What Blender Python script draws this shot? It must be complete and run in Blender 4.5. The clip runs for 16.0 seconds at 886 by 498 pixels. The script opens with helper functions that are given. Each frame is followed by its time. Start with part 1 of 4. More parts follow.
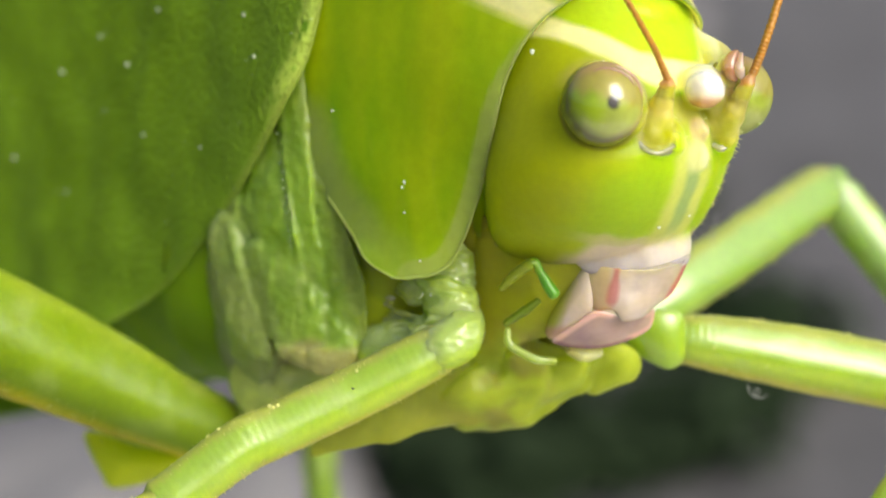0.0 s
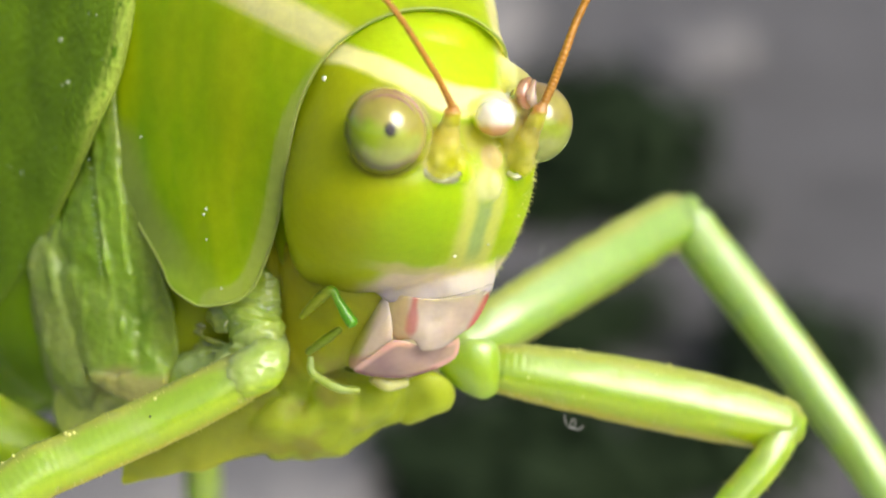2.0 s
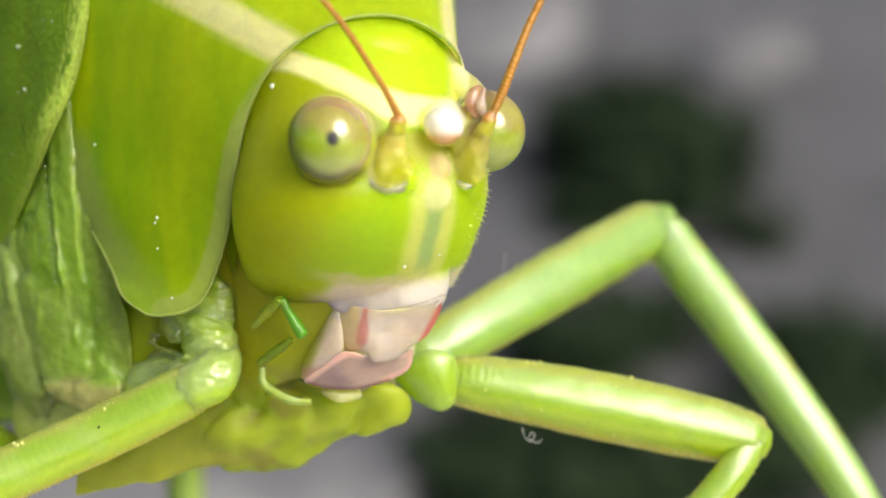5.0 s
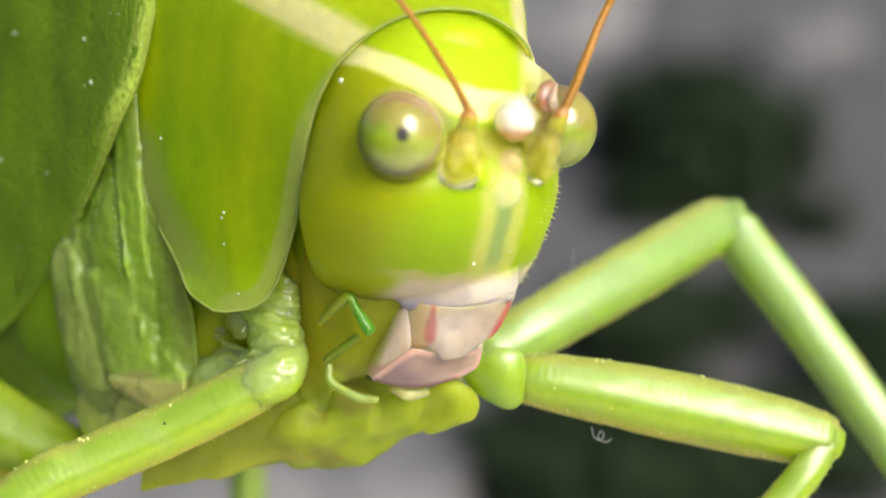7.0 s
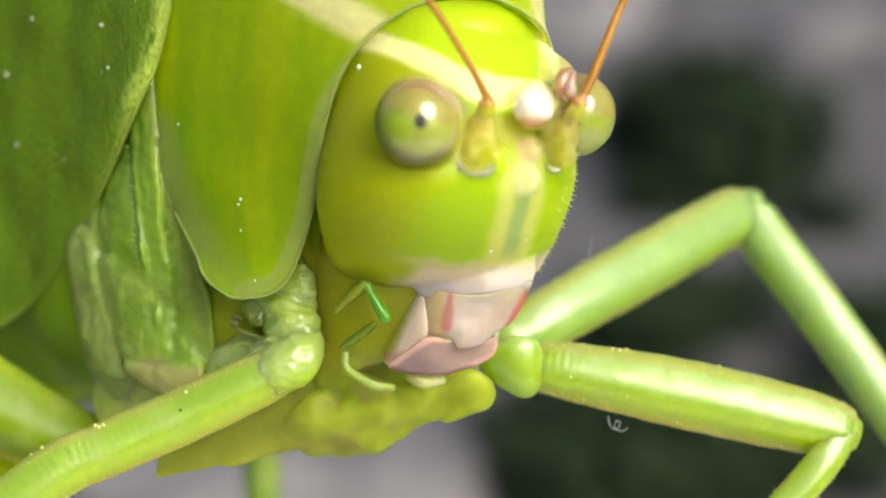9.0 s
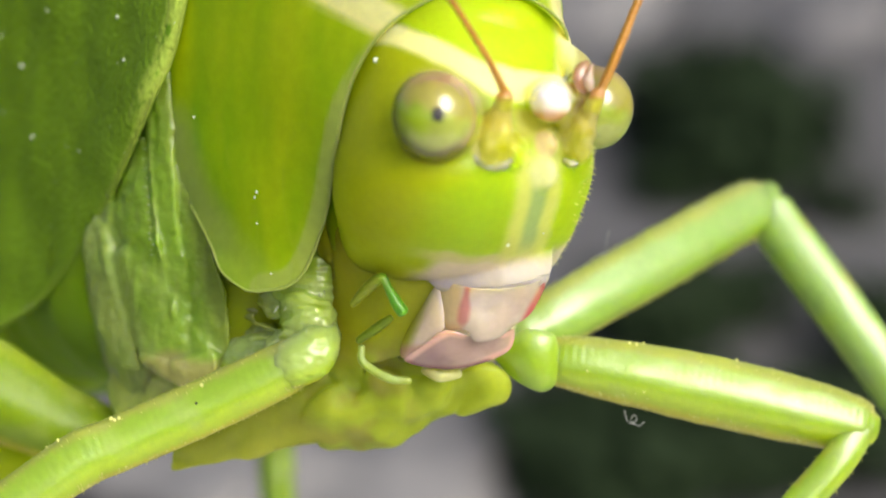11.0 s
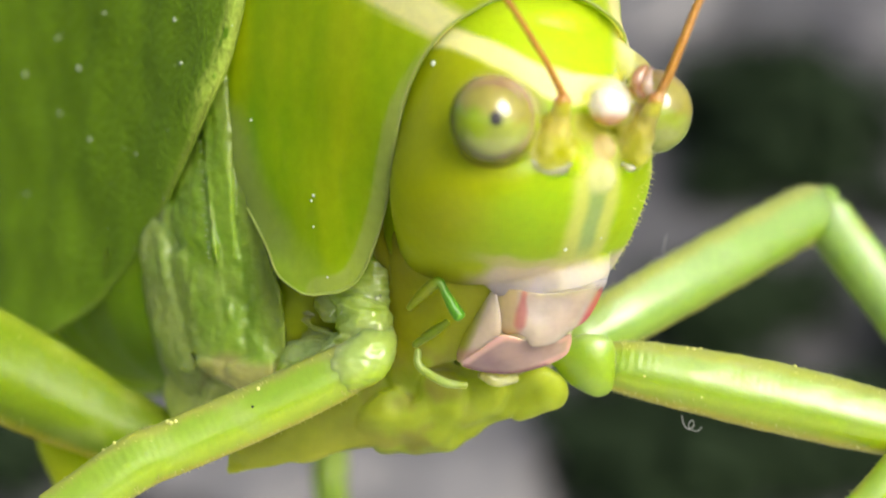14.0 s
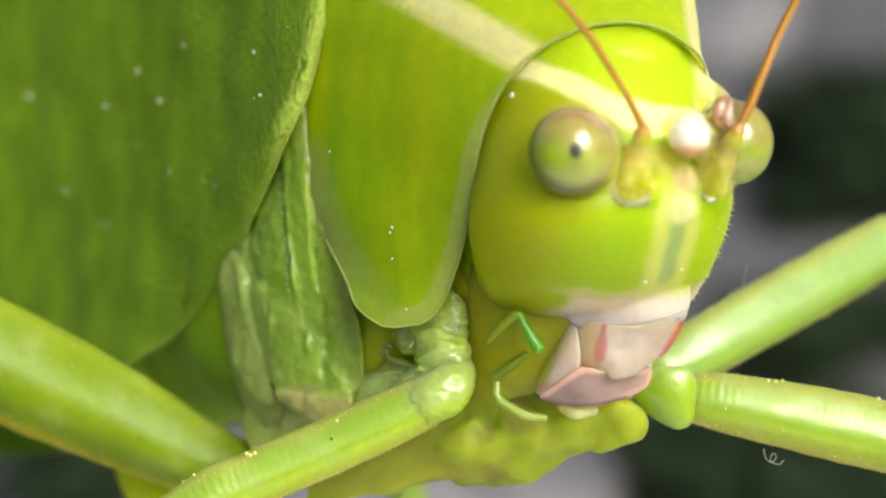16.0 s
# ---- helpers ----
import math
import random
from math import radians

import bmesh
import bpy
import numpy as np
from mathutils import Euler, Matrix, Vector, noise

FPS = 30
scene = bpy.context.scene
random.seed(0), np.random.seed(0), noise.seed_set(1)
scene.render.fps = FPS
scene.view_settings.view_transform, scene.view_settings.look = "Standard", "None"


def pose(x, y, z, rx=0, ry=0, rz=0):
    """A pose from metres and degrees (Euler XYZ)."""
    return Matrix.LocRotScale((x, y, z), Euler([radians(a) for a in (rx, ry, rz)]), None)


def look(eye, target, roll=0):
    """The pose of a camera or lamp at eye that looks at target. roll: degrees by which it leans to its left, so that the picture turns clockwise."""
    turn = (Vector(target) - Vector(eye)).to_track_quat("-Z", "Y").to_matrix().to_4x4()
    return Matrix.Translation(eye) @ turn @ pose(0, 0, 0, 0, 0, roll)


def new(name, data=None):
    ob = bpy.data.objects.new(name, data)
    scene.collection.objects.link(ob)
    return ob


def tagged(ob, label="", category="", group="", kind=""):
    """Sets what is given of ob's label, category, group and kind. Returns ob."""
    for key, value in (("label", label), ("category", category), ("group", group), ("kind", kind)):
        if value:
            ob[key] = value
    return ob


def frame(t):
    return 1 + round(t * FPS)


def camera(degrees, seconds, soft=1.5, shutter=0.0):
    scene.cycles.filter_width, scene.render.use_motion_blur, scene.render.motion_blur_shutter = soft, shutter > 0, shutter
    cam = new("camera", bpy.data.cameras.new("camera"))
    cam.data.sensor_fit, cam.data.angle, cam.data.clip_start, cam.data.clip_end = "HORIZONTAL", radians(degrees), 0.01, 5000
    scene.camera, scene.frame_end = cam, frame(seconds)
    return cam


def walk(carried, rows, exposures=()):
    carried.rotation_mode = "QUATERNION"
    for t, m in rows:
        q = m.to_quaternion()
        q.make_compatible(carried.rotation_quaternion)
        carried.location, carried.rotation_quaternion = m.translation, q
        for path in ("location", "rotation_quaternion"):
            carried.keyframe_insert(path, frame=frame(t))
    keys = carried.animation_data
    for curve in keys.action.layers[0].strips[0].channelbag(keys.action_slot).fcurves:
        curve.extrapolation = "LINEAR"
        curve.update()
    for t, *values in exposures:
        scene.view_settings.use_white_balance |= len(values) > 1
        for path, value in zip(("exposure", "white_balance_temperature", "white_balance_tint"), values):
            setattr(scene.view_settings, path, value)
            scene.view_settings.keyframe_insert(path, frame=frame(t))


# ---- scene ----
MM = 0.001
EYE_HEIGHT = 0.137
cam = camera(26, 16.0, soft=2.0)
cam.data.dof.use_dof = True
cam.data.dof.focus_distance = 0.0505
cam.data.dof.aperture_fstop = 50
WALK = [
    (0, pose(-0.00941, -0.00144, 0.13696, 69.70, -0.99, -5.03)),
    (0.5, pose(-0.00824, -0.00161, 0.13705, 69.92, -0.80, -4.35)),
    (1, pose(-0.00521, -0.00207, 0.13719, 69.87, -0.81, -4.03)),
    (1.5, pose(-0.00335, -0.00188, 0.13711, 70.12, -0.72, -3.44)),
    (2, pose(-0.00222, -0.00147, 0.13705, 70.34, -0.65, -3.05)),
    (2.5, pose(-0.00016, -0.00142, 0.13699, 70.54, -0.59, -2.64)),
    (3, pose(0.00126, -0.00063, 0.13722, 70.55, -0.66, -2.50)),
    (3.2, pose(0.00166, -0.00064, 0.13710, 70.75, -0.52, -2.30)),
    (5.3, pose(0.00047, -0.00085, 0.13697, 70.29, -0.20, -1.05)),
    (5.5, pose(0.00048, -0.00060, 0.13701, 70.16, -0.10, -0.71)),
    (6, pose(0.00022, -0.00029, 0.13692, 70.21, -0.06, -0.32)),
    (6.5, pose(0.00018, -0.00024, 0.13695, 70.18, -0.05, -0.05)),
    (7, pose(0.00017, -0.00011, 0.13703, 70.01, 0.00, 0.19)),
    (7.5, pose(0.00002, -0.00014, 0.13692, 70.10, -0.04, 0.32)),
    (8, pose(-0.00001, -0.00005, 0.13699, 69.92, -0.08, 0.43)),
    (8.5, pose(0.00012, -0.00000, 0.13701, 69.75, -0.03, 0.65)),
    (9, pose(0.00004, -0.00003, 0.13689, 69.76, -0.15, 0.63)),
    (11.5, pose(-0.00009, 0.00018, 0.13696, 69.28, -0.05, 1.24)),
    (12, pose(-0.00009, 0.00018, 0.13697, 69.17, 0.05, 1.50)),
    (12.5, pose(-0.00015, 0.00021, 0.13692, 69.18, 0.02, 1.64)),
    (13, pose(-0.00017, 0.00029, 0.13699, 69.15, 0.08, 1.93)),
    (13.5, pose(-0.00021, 0.00029, 0.13702, 69.22, 0.08, 2.16)),
    (14, pose(-0.00028, 0.00036, 0.13700, 69.41, 0.21, 2.46)),
    (14.5, pose(-0.00036, 0.00039, 0.13705, 69.61, 0.34, 2.82)),
    (15, pose(-0.00030, 0.00043, 0.13700, 69.86, 0.54, 3.38)),
    (15.5, pose(-0.00035, 0.00050, 0.13704, 70.01, 0.76, 3.87)),
    (16, pose(-0.00039, 0.00057, 0.13716, 70.13, 1.07, 4.53)),
]
walk(cam, WALK)

# ---------------------------------------------------------------- world and light
world = bpy.data.worlds.new("overcast_sky")
scene.world = world
world.use_nodes = True
wn = world.node_tree
sky = wn.nodes.new("ShaderNodeTexSky")
sky.sky_type = "NISHITA"
sky.sun_disc = False
sky.sun_elevation = radians(45)
sky.sun_rotation = radians(137)
sky.air_density, sky.dust_density, sky.ozone_density = 0.8, 7.0, 0.3
wn.links.new(sky.outputs[0], wn.nodes["Background"].inputs[0])
wn.nodes["Background"].inputs[1].default_value = 0.15

sun = new("sun", bpy.data.lights.new("sun", "SUN"))
sun.data.energy, sun.data.angle, sun.data.color = 2.4, radians(38), (0.92, 0.98, 0.9)
sun.matrix_world = look((0.52, -0.56, 0.66), (0, 0, 0))
scene.view_settings.exposure = 0.0


# ---------------------------------------------------------------- materials
def material(name, rough=0.4, spec=0.5, sss=0.0, radius=0.6, bump=0.0, scale=8.0, colour=None, vary=0.15, trans=0.0,
             coat=0.0, stretch=(1, 1, 1), bump_dist=0.03, coat_rough=0.15):
    """A cuticle or mineral: base colour from the mesh's own markings or one colour, two scales of variation, fine relief."""
    m = bpy.data.materials.new(name)
    m.use_nodes = True
    nt = m.node_tree
    b = nt.nodes["Principled BSDF"]
    tc = nt.nodes.new("ShaderNodeTexCoord")
    mp = nt.nodes.new("ShaderNodeMapping")
    mp.inputs["Scale"].default_value = [1000 * s for s in stretch]
    nt.links.new(tc.outputs["Object"], mp.inputs["Vector"])
    if colour is None:
        base = nt.nodes.new("ShaderNodeVertexColor")
        base.layer_name = "markings"
        src = base.outputs["Color"]
    else:
        base = nt.nodes.new("ShaderNodeRGB")
        base.outputs[0].default_value = (*colour, 1)
        src = base.outputs[0]
    big = nt.nodes.new("ShaderNodeTexNoise")
    big.inputs["Scale"].default_value = scale * 0.12
    big.inputs["Detail"].default_value = 3
    fine = nt.nodes.new("ShaderNodeTexNoise")
    fine.inputs["Scale"].default_value = scale
    fine.inputs["Detail"].default_value = 4
    for n in (big, fine):
        nt.links.new(mp.outputs[0], n.inputs["Vector"])
    add = nt.nodes.new("ShaderNodeMath")
    add.operation = "ADD"
    nt.links.new(big.outputs[0], add.inputs[0])
    nt.links.new(fine.outputs[0], add.inputs[1])
    ramp = nt.nodes.new("ShaderNodeMapRange")
    ramp.inputs[1].default_value, ramp.inputs[2].default_value = 0.6, 1.4
    ramp.inputs[3].default_value, ramp.inputs[4].default_value = 1 - vary, 1 + vary
    nt.links.new(add.outputs[0], ramp.inputs[0])
    mul = nt.nodes.new("ShaderNodeMix")
    mul.data_type, mul.blend_type = "RGBA", "MULTIPLY"
    mul.inputs[0].default_value = 1
    nt.links.new(src, mul.inputs[6])
    nt.links.new(ramp.outputs[0], mul.inputs[7])
    nt.links.new(mul.outputs[2], b.inputs["Base Color"])
    b.inputs["Roughness"].default_value = rough
    b.inputs["Specular IOR Level"].default_value = spec
    b.inputs["Subsurface Weight"].default_value = sss
    b.inputs["Subsurface Radius"].default_value = (1.0, 1.0, 0.35)
    b.inputs["Subsurface Scale"].default_value = radius * MM
    b.inputs["Coat Weight"].default_value = coat
    b.inputs["Coat Roughness"].default_value = coat_rough
    b.inputs["Transmission Weight"].default_value = trans
    if bump:
        bp = nt.nodes.new("ShaderNodeBump")
        bp.inputs["Strength"].default_value = bump
        bp.inputs["Distance"].default_value = bump_dist * MM
        nt.links.new(fine.outputs[0], bp.inputs["Height"])
        nt.links.new(bp.outputs[0], b.inputs["Normal"])
    return m


CUTICLE = material("green_cuticle", rough=0.38, spec=0.22, sss=1.0, radius=3.2, bump=0.15, scale=5, vary=0.08)
SHELL = material("pronotum_cuticle", rough=0.42, spec=0.16, sss=0.8, radius=1.3, bump=0.25, scale=3, vary=0.12)
LEG = material("leg_cuticle", rough=0.33, spec=0.8, sss=0.95, radius=1.5, bump=0.5, scale=4, vary=0.12, bump_dist=0.04, coat=0.5, coat_rough=0.22)
LEG_SOFT = material("hind_leg_cuticle", rough=0.36, spec=0.3, sss=0.9, radius=1.5, bump=0.6, scale=4, vary=0.12, bump_dist=0.05)
WING = material("leafy_wing", rough=0.5, spec=0.16, sss=0.15, radius=0.3, bump=1.0, scale=7.5, vary=0.24, bump_dist=0.11, stretch=(1, 1, 0.65))
MEMBRANE = material("folded_membrane", rough=0.3, spec=0.4, sss=0.9, radius=1.0, bump=0.9, scale=3.5, vary=0.18, bump_dist=0.08, coat=0.12)
WET = material("wet_membrane", rough=0.22, spec=0.9, sss=0.95, radius=1.4, bump=0.6, scale=4, vary=0.18, bump_dist=0.1, coat=0.25)
EYE_MAT = material("compound_eye", rough=0.08, spec=0.8, sss=0.4, radius=0.4, vary=0.18, scale=3, coat=0.5, coat_rough=0.05)
PALE = material("pale_mouth_cuticle", rough=0.22, spec=0.8, coat=0.3, sss=0.85, radius=0.6, bump=0.25, scale=5, vary=0.1)
AMBER = material("amber_antenna", rough=0.35, sss=0.2, radius=0.15, colour=(0.42, 0.19, 0.014), bump=0.5, scale=9, vary=0.25)
HAIR = material("pale_bristle", rough=0.5, colour=(0.62, 0.64, 0.2), vary=0.1)
DUST = material("white_dust", rough=0.4, colour=(0.6, 0.66, 0.52), vary=0.1)
# Opaque and pale: the droplets' bright glints are put into the colour.
DROPLET = material("glint_pale_droplet", rough=0.06, spec=1.0, coat=1.0, colour=(0.55, 0.62, 0.48), vary=0.1)
SILK = material("grey_silk", rough=0.5, colour=(0.3, 0.31, 0.3), vary=0.2)
BLACK = material("dark_speck", rough=0.5, colour=(0.01, 0.01, 0.008), vary=0.1)
GROUND = material("grey_dry_soil", rough=0.9, spec=0.2, colour=(0.107, 0.106, 0.114), bump=1.0, scale=0.06, vary=0.35, bump_dist=4)
STONE = material("pale_grey_stone", rough=0.8, spec=0.3, colour=(0.19, 0.186, 0.195), bump=0.8, scale=0.12, vary=0.2, bump_dist=2)
LEAF = material("dark_green_leaf", rough=0.85, spec=0.04, colour=(0.02, 0.033, 0.016), scale=0.2, vary=0.3, bump=0.3, bump_dist=0.4)
# Pale tone chosen so the unseen ledge bounces light upward.
CONCRETE = material("pale_bounce_concrete", rough=0.85, spec=0.3, colour=(0.56, 0.55, 0.53), bump=0.8, scale=0.5, vary=0.2, bump_dist=0.6)


# ---------------------------------------------------------------- mesh tools (millimetres in, metres out)
def V(p):
    return np.array(p[:3], float)


def spline(points, n, closed=False):
    """Catmull-Rom through rows of numbers, n samples."""
    p = np.array(points, float)
    k = len(p)
    if closed:
        q, spans = np.vstack([p[-1:], p, p[:2]]), k
    else:
        q, spans = np.vstack([2 * p[0] - p[1], p, 2 * p[-1] - p[-2]]), k - 1
    out = []
    for i in range(n):
        u = spans * i / (n if closed else n - 1)
        a = min(int(u), spans - 1)
        t = u - a
        p0, p1, p2, p3 = q[a], q[a + 1], q[a + 2], q[a + 3]
        out.append(0.5 * (2 * p1 + (p2 - p0) * t + (2 * p0 - 5 * p1 + 4 * p2 - p3) * t * t + (3 * p1 - p0 - 3 * p2 + p3) * t**3))
    return np.array(out)


def step(a, b, x):
    t = min(max((x - a) / (b - a), 0.0), 1.0)
    return t * t * (3 - 2 * t)


def blend(c, d, t):
    return tuple(x + (y - x) * t for x, y in zip(c, d))


def part(name, bm, mat, parent, label="", paint=None, kind=""):
    """Links a bmesh in millimetres as one mesh object under a thing or part."""
    me = bpy.data.meshes.new(name)
    bmesh.ops.recalc_face_normals(bm, faces=bm.faces)
    coords = [tuple(v.co) for v in bm.verts]
    bmesh.ops.scale(bm, vec=(MM, MM, MM), verts=bm.verts)
    for f in bm.faces:
        f.smooth = True
    bm.to_mesh(me)
    bm.free()
    if paint:
        at = me.color_attributes.new("markings", "FLOAT_COLOR", "POINT")
        for i, co in enumerate(coords):
            at.data[i].color = (*paint(*co), 1)
    me.materials.append(mat)
    ob = new(name, me)
    ob.parent = parent
    if label or kind:
        tagged(ob, label=label, kind=kind)
    return ob


def grid_faces(bm, rows, wrap=False):
    for a, b in zip(rows, rows[1:]):
        n = len(a)
        for j in range(n if wrap else n - 1):
            k = (j + 1) % n
            bm.faces.new((a[j], a[k], b[k], b[j]))


def tube(points, n=40, around=18, flat=1.0, up=(0, 0, 1), rough=0.0, seed=0, keel=0.0, ridge=0.0, pitch=0.22, facet=0.0, bm=None):
    """A limb through rows (x, y, z, radius): rounded ends, oval by flat, with an optional keel along its top and bottom."""
    bm = bm or bmesh.new()
    s = spline(points, n)
    tangent = np.gradient(s[:, :3], axis=0)
    along = np.cumsum(np.linalg.norm(tangent, axis=1))
    rows = []
    for i in range(n):
        t = tangent[i] / np.linalg.norm(tangent[i])
        side = np.cross(t, np.array(up, float))
        side /= np.linalg.norm(side)
        top = np.cross(side, t)
        r = max(s[i, 3], 0.01)
        ring = []
        for j in range(around):
            a = 2 * math.pi * j / around
            rr = r * (1 + keel * abs(math.sin(a)) ** 6)
            if facet:
                d = math.cos(a) * side + math.sin(a) * top
                b = math.atan2(float(d @ top), float(-d @ side) if side[1] > 0 else float(d @ side)) - 0.55
                rr *= (abs(math.cos(b)) ** facet + abs(math.sin(b)) ** facet) ** (-1 / facet) / 1.06
            if ridge:
                rr += ridge * math.sin(2 * math.pi * along[i] / pitch) * max(0.0, float(np.dot(math.cos(a) * side + math.sin(a) * top, (0.0, -0.85, 0.53)))) ** 6 * (0.4 + noise.noise(Vector(s[i, :3]) * 0.6 + Vector((seed, 0, 0))))
            if rough:
                rr *= 1 + rough * noise.noise(Vector(s[i, :3] * 1.3 + seed) + Vector((math.cos(a), math.sin(a), 0)))
            ring.append(bm.verts.new(s[i, :3] + rr * (math.cos(a) * side * flat + math.sin(a) * top)))
        rows.append(ring)
    grid_faces(bm, rows, wrap=True)
    for ring, i, sign in ((rows[0], 0, -1), (rows[-1], n - 1, 1)):
        t = tangent[i] / np.linalg.norm(tangent[i]) * sign
        c = s[i, :3]
        r = max(s[i, 3], 0.01)
        inner = [bm.verts.new(Vector(c + t * r * 0.45) + (v.co - Vector(c)) * 0.72) for v in ring]
        tip = bm.verts.new(c + t * r * 0.62)
        grid_faces(bm, [ring, inner], wrap=True)
        for j in range(around):
            bm.faces.new((inner[j], inner[(j + 1) % around], tip))
    return bm


def ball(centre, axes, turn=(0, 0, 0), nu=28, nv=18, rough=0.0, seed=0, bm=None):
    """A rounded body with half-axes in mm, turned by degrees."""
    bm = bm or bmesh.new()
    m = Euler([radians(a) for a in turn]).to_matrix()
    rows = []
    for i in range(1, nv):
        th = math.pi * i / nv
        ring = []
        for j in range(nu):
            ph = 2 * math.pi * j / nu
            d = Vector((math.sin(th) * math.cos(ph), math.sin(th) * math.sin(ph), math.cos(th)))
            k = 1 + (rough * noise.noise(d * 2.2 + Vector((seed, seed, seed))) if rough else 0)
            ring.append(bm.verts.new(Vector(centre) + m @ Vector([d[a] * axes[a] * k for a in range(3)])))
        rows.append(ring)
    grid_faces(bm, rows, wrap=True)
    for ring, s in ((rows[0], 1), (rows[-1], -1)):
        tip = bm.verts.new(Vector(centre) + m @ Vector((0, 0, s * axes[2])))
        for j in range(nu):
            bm.faces.new((ring[j], ring[(j + 1) % nu], tip))
    return bm


def sheet(rows, nu=40, nv=60, thick=0.12, ripple=0.0, freq=0.6, seed=0.0):
    """A curved shell through a net of points, with thickness."""
    net = np.array([spline(r, nv) for r in rows])
    g = np.array([spline(net[:, j], nu) for j in range(nv)]).transpose(1, 0, 2)
    du, dv = np.gradient(g, axis=0), np.gradient(g, axis=1)
    nrm = np.cross(du, dv)
    nrm /= np.linalg.norm(nrm, axis=-1, keepdims=True) + 1e-9
    if nrm[nu // 2, nv // 2][1] > 0:
        nrm = -nrm
    bm = bmesh.new()
    if ripple:
        for i in range(nu):
            for j in range(nv):
                g[i, j] += nrm[i, j] * ripple * noise.noise(Vector(g[i, j] * freq) + Vector((seed, 0, 0)))
    front = [[bm.verts.new(g[i, j]) for j in range(nv)] for i in range(nu)]
    back = [[bm.verts.new(g[i, j] - nrm[i, j] * thick) for j in range(nv)] for i in range(nu)]
    grid_faces(bm, front)
    grid_faces(bm, [r[::-1] for r in back])
    for a, b in ((front[0], back[0]), (front[-1], back[-1])):
        grid_faces(bm, [a, b])
    for j in (0, -1):
        grid_faces(bm, [[r[j] for r in front], [r[j] for r in back]])
    return bm


def plate(outline, bulge=0.3, thick=0.25, n=48, rings=9, ripple=0.0, freq=1.2, seed=0.0, toward=(0, -1, 0)):
    """A bulging scale of cuticle with a rounded rim, from its outline."""
    o = spline(outline, n, closed=True)
    c = o.mean(0)
    w = np.array(toward, float)
    w /= np.linalg.norm(w)
    bm = bmesh.new()
    rows = []
    smooth = o.copy()
    for k in range(rings):
        for _ in range(2 * k):
            smooth = (np.roll(smooth, 1, 0) + 2 * smooth + np.roll(smooth, -1, 0)) / 4
        r = math.cos(0.5 * math.pi * k / (rings - 1))
        lift = bulge * math.sqrt(max(0, 1 - r * r)) if k else 0
        ring = []
        for j in range(n):
            p = c + (smooth[j] - c) * max(r, 0.02) + w * lift
            if ripple:
                p = p + w * ripple * (1 - r**4) * noise.noise(Vector(p * freq) + Vector((seed, 0, 0)))
            ring.append(bm.verts.new(p))
        rows.append(ring)
    back = [[bm.verts.new(c + (o[j] - c) * r - w * thick * d) for j in range(n)] for r, d in ((0.97, 0.4), (0.85, 0.85), (0.4, 1.0))]
    grid_faces(bm, rows[::-1] + back, wrap=True)
    bm.faces.new(rows[-1])
    bm.faces.new(back[-1][::-1])
    return bm


def fuse(pieces, voxel=0.06, rounds=6, crinkle=None):
    """Grows overlapping pieces together into one skin, rounds off the seams, and wrinkles it by crinkle(place) in mm."""
    me = bpy.data.meshes.new("soft_tissue")
    whole = bmesh.new()
    for bm in pieces:
        bmesh.ops.recalc_face_normals(bm, faces=bm.faces)
        bm.to_mesh(me)
        bm.free()
        whole.from_mesh(me)
    whole.to_mesh(me)
    whole.free()
    ob = new("soft_tissue", me)
    skin = ob.modifiers.new("skin", "REMESH")
    skin.mode, skin.voxel_size = "VOXEL", voxel
    soft = ob.modifiers.new("soft", "SMOOTH")
    soft.factor, soft.iterations = 0.5, rounds
    made = bpy.data.meshes.new_from_object(ob.evaluated_get(bpy.context.evaluated_depsgraph_get()))
    bpy.data.objects.remove(ob)
    bm = bmesh.new()
    bm.from_mesh(made)
    bpy.data.meshes.remove(made)
    if crinkle:
        bm.normal_update()
        for v in bm.verts:
            v.co += v.normal * crinkle(v.co)
    return bm


def eye_ring(centre, out, radius, r, n=40, sag=0.0):
    """A closed fold round an eye."""
    q = Vector(out).normalized().to_track_quat("Z", "Y")
    pts = []
    for k in range(n + 1):
        a = 2 * math.pi * k / n
        p = Vector(centre) + q @ Vector((radius * math.cos(a), radius * math.sin(a), sag))
        pts.append((*p, r))
    return tube(pts, n=n * 2, around=10)


# ---------------------------------------------------------------- ground, plants, stones, ledge
def build_ground():
    bm = bmesh.new()
    n = 90
    xs = [math.copysign(abs(t) ** 3, t) * 60000 for t in np.linspace(-1, 1, n)]
    rows = []
    for y in xs:
        rows.append([bm.verts.new((x, y + 400, 6 * noise.noise(Vector((x, y, 0)) * 0.006) + 3 * noise.noise(Vector((x, y, 5)) * 0.02))) for x in xs])
    grid_faces(bm, rows)
    g = part("ground", bm, GROUND, None)
    tagged(g, "dry grey soil with pebbles, far behind the insect", "ground", kind="structure")


# Added support below the view; its pale top also lifts the underside.
def build_ledge():
    bm = bmesh.new()
    bmesh.ops.create_cube(bm, size=1)
    bmesh.ops.scale(bm, vec=(130, 66, 96), verts=bm.verts)
    bmesh.ops.translate(bm, vec=(-18, 31, 48), verts=bm.verts)
    bmesh.ops.bevel(bm, geom=bm.edges[:], offset=3, segments=3, affect="EDGES")
    b = part("ledge", bm, CONCRETE, None)
    tagged(b, "assumed ledge under the katydid, out of view, pale to bounce light", "ledge", kind="structure")


def on_ground(px, py):
    """Ground point under a sight line of the middle of the walk, in mm."""
    d = Vector(((px - 784) / 3396, 1, (441 - py) / 3396))
    d.rotate(Euler((radians(-20), 0, 0)))
    s = -EYE_HEIGHT * 1000 / d.z
    return d.x * s, d.y * s


